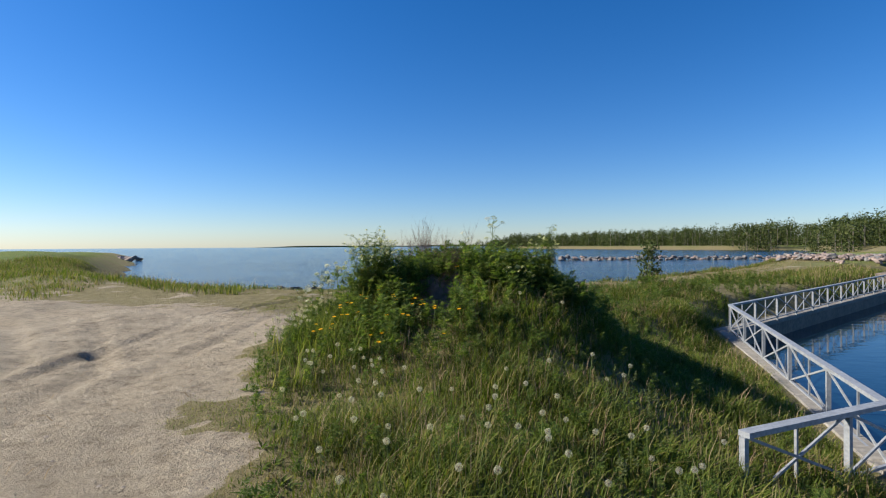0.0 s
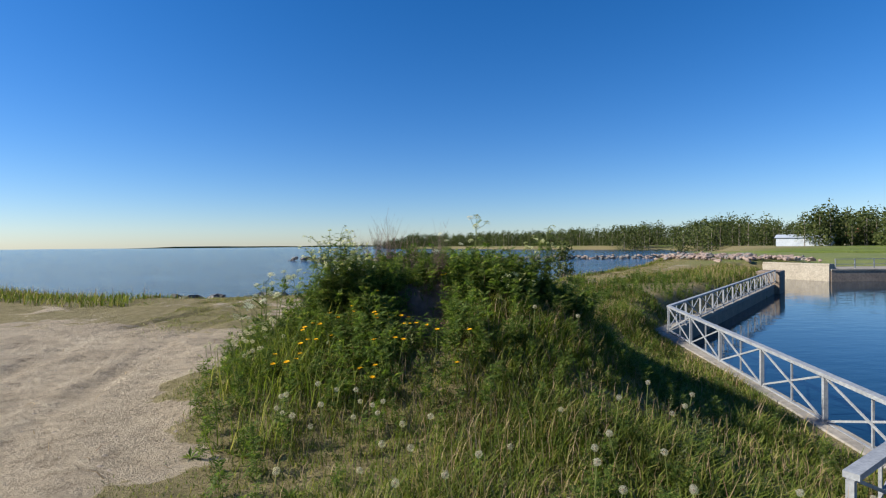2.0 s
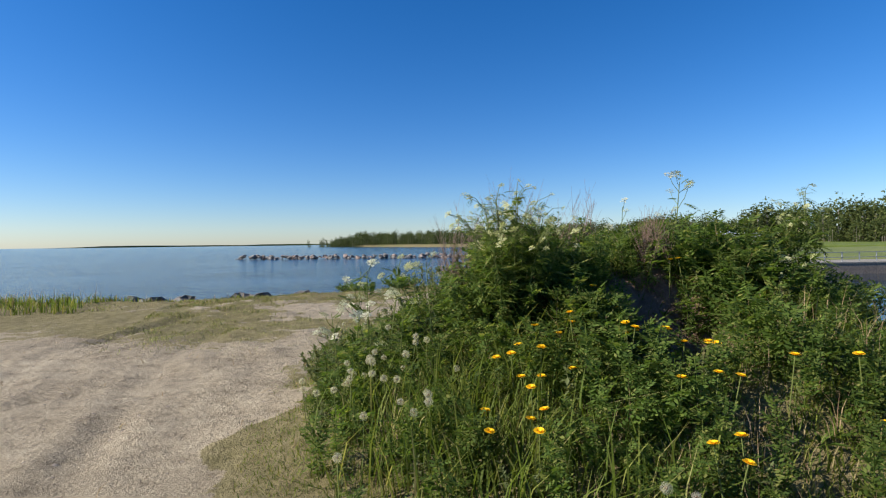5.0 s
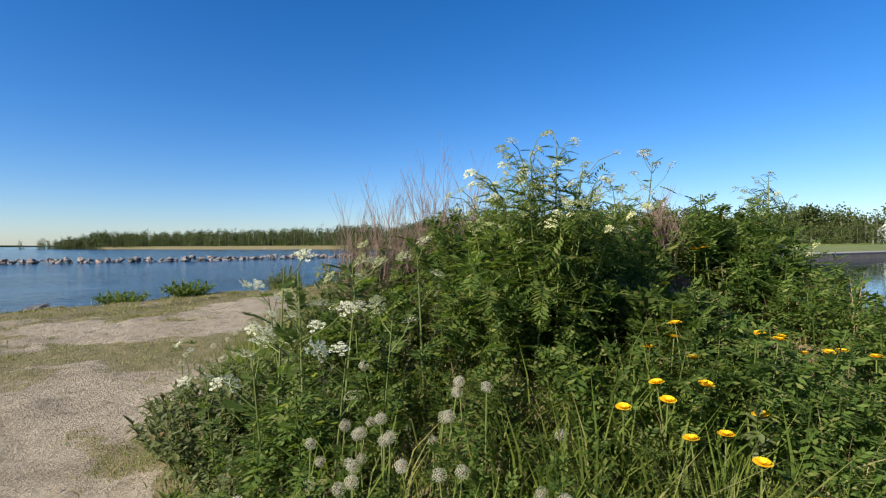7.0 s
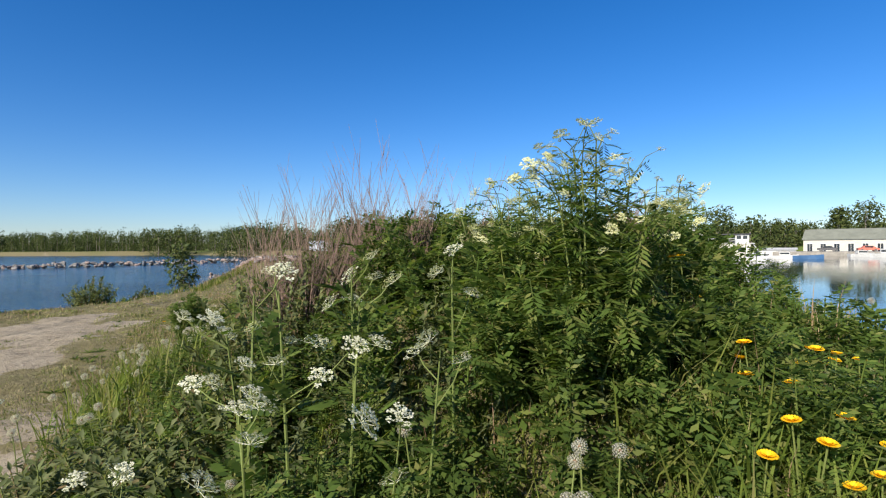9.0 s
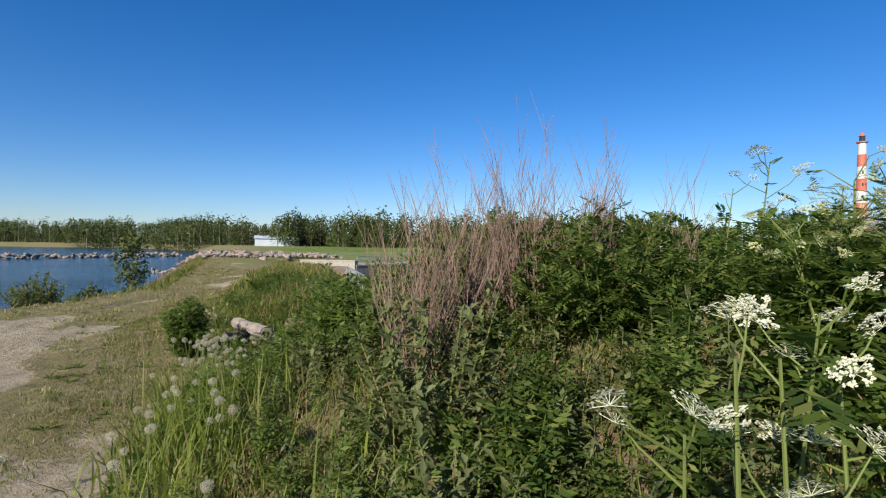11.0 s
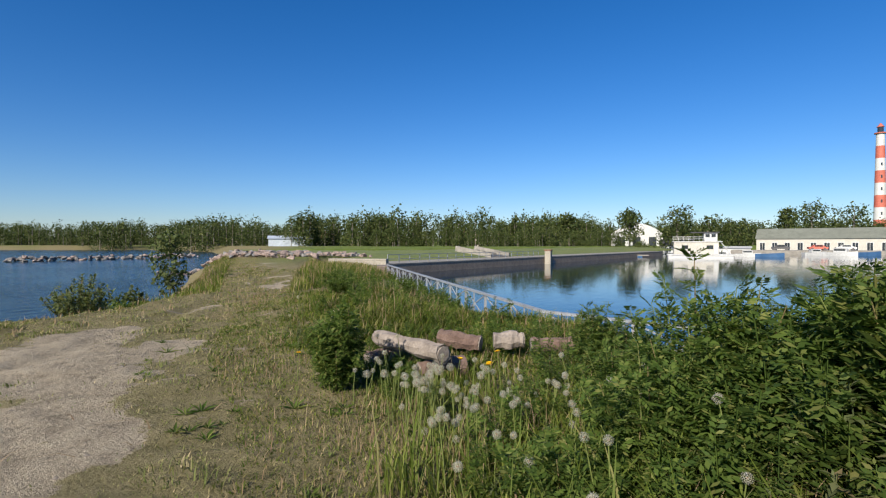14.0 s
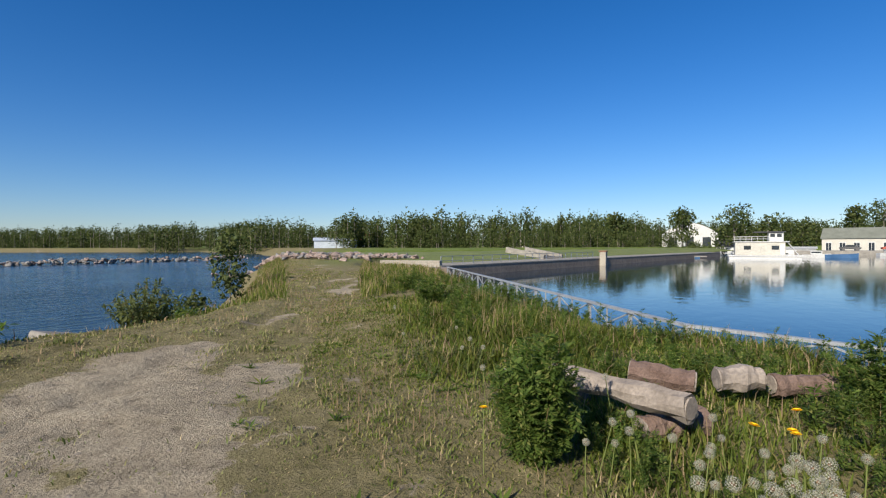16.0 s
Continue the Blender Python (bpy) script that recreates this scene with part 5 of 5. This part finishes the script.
for b, d, h, w, s in ((89.7, 170, 15, 13, 1), (92.5, 175, 12.5, 10, 2), (95.1, 190, 12.5, 9, 3), (100.8, 205, 17, 17, 4), (103.8, 200, 16, 16, 5), (98.8, 215, 13, 10, 6), (85.1, 168, 11, 9, 7), (78.9, 160, 10, 8, 8)):
    tree("broadleaf_tree", *polar(b, d), h, w, s, "broad green tree beside the harbour buildings", None, 1500, 0.7, 0.3)
tree("sapling", 11.5, 30.5, 2.9, 1.5, 11, "slender leafy sapling at the shore", None, 900, 0.15, 0.03, 0.15)
tree("sapling", 8.3, 28.0, 1.3, 1.5, 12, "low leaning willow sapling at the shore", None, 420, 0.13, 0.02, 0.15)


# ---- buildings across the basin ----
def gable(name, b0, b1, d, eave, ridge, deep, wall, roof, label, windows=0, doors=0, turn=0.0, low=None):
    """A house with its long side towards the basin: walls, two roof slopes, windows with frames."""
    (x0, y0), (x1, y1) = polar(b0, d), polar(b1, d * (1 + turn))
    L = math.hypot(x1 - x0, y1 - y0)
    z0 = min(gz(x0, y0), gz(x1, y1)) if low is None else low
    ob = thing(name, pose(x0, y0, z0, 0, 0, math.degrees(math.atan2(y1 - y0, x1 - x0))), label, "building")
    part("wall", slab(0, L, 0, deep, -0.8, eave), wall, ob)
    bm = bmesh.new()
    o = 0.35
    v = [bm.verts.new(p) for p in ((-o, -o, eave + 0.01), (L + o, -o, eave + 0.01), (L + o, deep + o, eave + 0.01), (-o, deep + o, eave + 0.01), (-o, deep / 2, ridge), (L + o, deep / 2, ridge))]
    for f in ((0, 1, 5, 4), (2, 3, 4, 5), (1, 2, 5), (3, 0, 4), (3, 2, 1, 0)):
        bm.faces.new([v[i] for i in f])
    part("roof", bm, roof, ob)
    for i in range(windows):
        x = L * (i + 0.5) / windows
        w = part("window", slab(x - 0.75, x + 0.75, -0.06, 0.02, eave * 0.42, eave * 0.85), WHITE, ob)
        part("pane", slab(x - 0.62, x - 0.04, -0.075, -0.055, eave * 0.46, eave * 0.81), GLASS, w)
        part("pane", slab(x + 0.04, x + 0.62, -0.075, -0.055, eave * 0.46, eave * 0.81), GLASS, w)
    for i in range(doors):
        x = L * (i + 0.2) / max(doors, 1)
        part("door", slab(x - 0.9, x + 0.9, -0.05, 0.02, 0.0, min(2.2, eave * 0.8)), GLASS, ob)
    return ob


gable("shed", 46.1, 50.7, 165, 2.3, 3.3, 9, TIN, TIN, "long low pale blue-white metal shed")
gable("red_roofed_house", 51.2, 53.1, 185, 2.4, 5.0, 7, CREAM, REDROOF, "small house with a red-brown roof behind trees", 2)
gable("red_roofed_house", 67.4, 69.7, 165, 2.6, 5.2, 7, CREAM, REDROOF, "small cream house half hidden by trees", 2)
gable("harbour_house", 96.5, 109.3, 185, 6.2, 9.4, 11, CREAM, ROOF, "long two-storey pale harbour house with a green-grey roof", 13, 4, 0.0)
gable("white_pavilion", 92.1, 96.1, 172, 3.4, 4.0, 8, WHITE, WHITE, "white flat-roofed pavilion at the harbour", 2, 3)
gable("dark_roofed_house", 88.1, 91.2, 172, 3.0, 5.2, 9, WHITE, DARKROOF, "white house with a dark pitched roof", 2)


def arched_hall():
    """White hall with a segmental arched roof."""
    (x0, y0), (x1, y1) = polar(83.2, 185), polar(88.3, 185)
    L = math.hypot(x1 - x0, y1 - y0)
    ob = thing("arched_hall", pose(x0, y0, gz(x0, y0), 0, 0, math.degrees(math.atan2(y1 - y0, x1 - x0))), "white fabric hall with a low arched roof", "building")
    part("wall", slab(0, L, 0, 14, -0.8, 4.0), WHITE, ob)
    bm = bmesh.new()
    n = 12
    rows = [[bm.verts.new((L * i / n, y, 4.01 + 3.6 * math.sin(math.pi * i / n) ** 0.9)) for i in range(n + 1)] for y in (-0.1, 14.1)]
    for i in range(n):
        bm.faces.new((rows[0][i], rows[0][i + 1], rows[1][i + 1], rows[1][i]))
    for r in rows:
        bm.faces.new(r)
    part("roof", bm, WHITE, ob)
    for i in range(3):
        part("door", slab(L * (0.2 + 0.3 * i) - 1.2, L * (0.2 + 0.3 * i) + 1.2, -0.12, 0.02, 0, 3.0), GLASS, ob)


arched_hall()


def lighthouse():
    x, y = 388, -92
    z = gz(x, y)
    ob = thing("lighthouse", pose(x, y, z), "tall round lighthouse with red and white bands", "lighthouse")
    H, r0, r1 = 66.0, 3.4, 2.1
    n = 9
    for i in range(n):
        a, b = i / n, (i + 1) / n
        part("band", tube(bmesh.new(), [(0, 0, H * a), (0, 0, H * b)], [r0 + (r1 - r0) * a, r0 + (r1 - r0) * b], 24), WHITE if i % 2 == 0 else REDBAND, ob, "white painted band" if i % 2 == 0 else "red painted band")
    for k in range(7):
        zz = H * (k + 0.5) / n
        part("window", slab(-r0 - 0.05 + 1.3 * zz / H, -r0 + 1.5 * zz / H, -0.4, 0.4, zz - 0.9, zz + 0.9), GLASS, ob)
    part("gallery", tube(bmesh.new(), [(0, 0, H), (0, 0, H + 0.6)], [3.0, 3.0], 24), REDBAND, ob)
    part("lantern", tube(bmesh.new(), [(0, 0, H + 0.6), (0, 0, H + 4.0)], [1.5, 1.5], 16), GLASS, ob)
    part("cap", tube(bmesh.new(), [(0, 0, H + 4.0), (0, 0, H + 5.0), (0, 0, H + 6.4)], [1.9, 1.2, 0.2], 16), REDBAND, ob)


lighthouse()


# ---- boats, vehicles ----
def houseboat():
    x, y = polar(92.1, 108)
    ob = thing("houseboat", pose(x, y, WATER, 0, 0, -86), "white two-deck houseboat moored at the quay", "boat")
    part("pontoon", slab(-5.6, 5.4, -1.9, -1.0, -0.3, 0.45, 0.1), WHITE, ob)
    part("pontoon", slab(-5.6, 5.4, 1.0, 1.9, -0.3, 0.45, 0.1), WHITE, ob)
    part("deck", slab(-5.7, 5.6, -2.0, 2.0, 0.46, 0.72, 0.04), WHITE, ob)
    cab = part("cabin", slab(-4.6, 3.0, -1.7, 1.7, 0.73, 3.0, 0.06), CREAM, ob)
    for wx in (-2.6, 1.6):
        part("window", slab(wx - 0.65, wx + 0.45, -1.74, -1.69, 1.7, 2.4), GLASS, cab)
    part("door", slab(2.2, 2.9, -1.74, -1.69, 0.8, 2.6), WHITE, cab)
    part("roof_deck", slab(-4.8, 3.6, -1.85, 1.85, 3.01, 3.16, 0.03), WHITE, ob)
    up = part("wheelhouse", slab(0.6, 2.8, -1.2, 1.2, 3.17, 4.7, 0.05), WHITE, ob)
    part("window", slab(0.8, 1.5, -1.24, -1.19, 3.9, 4.5), GLASS, up)
    part("window", slab(1.8, 2.5, -1.24, -1.19, 3.9, 4.5), GLASS, up)
    part("canopy", slab(-1.6, 3.1, -1.5, 1.5, 4.71, 4.88, 0.03), DARKROOF, ob)
    for z in (3.6, 4.0):
        for yy in (-1.8, 1.8):
            part("rail", beam(bmesh.new(), (-4.7, yy, z), (0.6, yy, z), 0.05, 0.05), WHITE, ob)
    for i in range(7):
        part("rail_post", beam(bmesh.new(), (-4.7 + i * 0.88, -1.8, 3.1), (-4.7 + i * 0.88, -1.8, 4.02), 0.05, 0.05, (0, 1, 0)), WHITE, ob)
    part("ladder", beam(bmesh.new(), (5.0, -1.2, 0.7), (3.2, -1.2, 3.2), 0.6, 0.1), WHITE, ob)


def motorboat(b, d, L, yaw, hullmat, label, cabin=True):
    x, y = polar(b, d)
    ob = thing("motorboat", pose(x, y, WATER, 0, 0, yaw), label, "boat", "boats in the harbour")
    bm = bmesh.new()
    st = [(0.0, 0.9, 0.8), (0.4, 1.0, 0.85), (0.75, 0.75, 0.95), (1.0, 0.05, 1.1)]
    rows = []
    for t, w, h in st:
        w *= L * 0.17
        rows.append([bm.verts.new((L * (t - 0.5), s * q, z * L / 6)) for s, q, z in ((-1, w, h), (-1, w * 0.75, -0.25), (1, w * 0.75, -0.25), (1, w, h))])
    for a, c in zip(rows, rows[1:]):
        for k in range(3):
            bm.faces.new((a[k], a[k + 1], c[k + 1], c[k]))
        bm.faces.new((a[3], a[0], c[0], c[3]))
    bm.faces.new(rows[0])
    bm.faces.new(rows[-1][::-1])
    part("hull", bm, hullmat, ob)
    if cabin:
        c = part("cabin", slab(-L * 0.2, L * 0.2, -L * 0.12, L * 0.12, L * 0.14, L * 0.28, 0.08), WHITE, ob)
        part("windscreen", slab(-L * 0.17, L * 0.17, -L * 0.125, -L * 0.118, L * 0.2, L * 0.26), GLASS, c)
        part("hardtop", slab(-L * 0.22, L * 0.15, -L * 0.13, L * 0.13, L * 0.281, L * 0.30, 0.02), WHITE, ob)


houseboat()
motorboat(96.1, 122, 4.6, -95, WHITE, "white cabin motorboat moored beside the houseboat")
motorboat(97.9, 122, 5, -100, BLUE, "small dark blue motorboat in the harbour", False)
motorboat(101.2, 145, 5, -70, WHITE, "small white motorboat with a red stripe", True)
motorboat(103.1, 140, 6, -120, WHITE, "white motorboat moored in the harbour")
motorboat(104.8, 150, 5.5, -80, BLUE, "small blue motorboat in the harbour", False)
jetty = thing("jetty", pose(*polar(90.2, 112), WATER, 0, 0, -80), "low floating jetty with dark pontoons", "jetty")
part("deck", slab(-14, -5.8, -0.8, 0.8, 0.25, 0.45, 0.02), CONCRETE, jetty)
part("float", slab(-13, -7, -0.7, 0.7, -0.3, 0.24), BLUE, jetty)
pier = thing("far_pier", pose(*polar(100.3, 158), WATER, 0, 0, -98), "low concrete pier in front of the harbour house", "pier")
part("deck", slab(-16, 60, -1.5, 12, -1.5, 1.0, 0.03), CONCRETE, pier)


def car(b, d, yaw, mat, label):
    x, y = polar(b, d)
    ob = thing("parked_car", pose(x, y, WATER + 1.0, 0, 0, yaw), label, "car", "parked cars at the harbour")
    bm = bmesh.new()
    prof = [(-2.1, 0.35), (-2.15, 0.85), (-1.3, 0.95), (-0.7, 1.45), (0.8, 1.45), (1.5, 0.95), (2.15, 0.8), (2.1, 0.35)]
    a, c = [bm.verts.new((x_, -0.85, z_)) for x_, z_ in prof], [bm.verts.new((x_, 0.85, z_)) for x_, z_ in prof]
    for k in range(8):
        bm.faces.new((a[k], a[(k + 1) % 8], c[(k + 1) % 8], c[k]))
    bm.faces.new(a[::-1])
    bm.faces.new(c)
    part("body", bm, mat, ob)
    part("side_window", slab(-0.8, 0.9, -0.87, -0.855, 0.98, 1.36), GLASS, ob)
    for wx in (-1.35, 1.35):
        for wy in (-0.8, 0.8):
            part("wheel", tube(bmesh.new(), [(wx, wy - 0.1, 0.32), (wx, wy + 0.1, 0.32)], [0.32, 0.32], 14), DARKROCK, ob)


car(98.5, 165, -95, DARKROOF, "dark parked car by the harbour house")
car(103.3, 168, -95, WHITE, "white parked car by the harbour house")
car(101.3, 166, -85, REDBAND, "red parked car by the harbour house")

# ---- far strip of land on the horizon ----
ridge = [polar(b, 3300) for b in np.linspace(-22, 12, 60)]
v, f = [], []
for i, (x, y) in enumerate(ridge):
    h = 9 * (0.55 + 0.6 * wave(i * 1.0, 3.0, 5)) * min(1, i / 8)
    v += [(x, y, WATER - 0.5), (x, y, WATER + h), (x + 30, y + 120, WATER - 0.5), (x + 30, y + 120, WATER + h)]
for i in range(len(ridge) - 1):
    a, b = 4 * i, 4 * i + 4
    f += [(a, b, b + 1, a + 1), (a + 1, b + 1, b + 3, a + 3), (a + 3, b + 3, b + 2, a + 2)]
tagged(array_mesh("backdrop", v, [], f, [TREE]), "faint wooded strip of land on the horizon", "land", kind="structure")
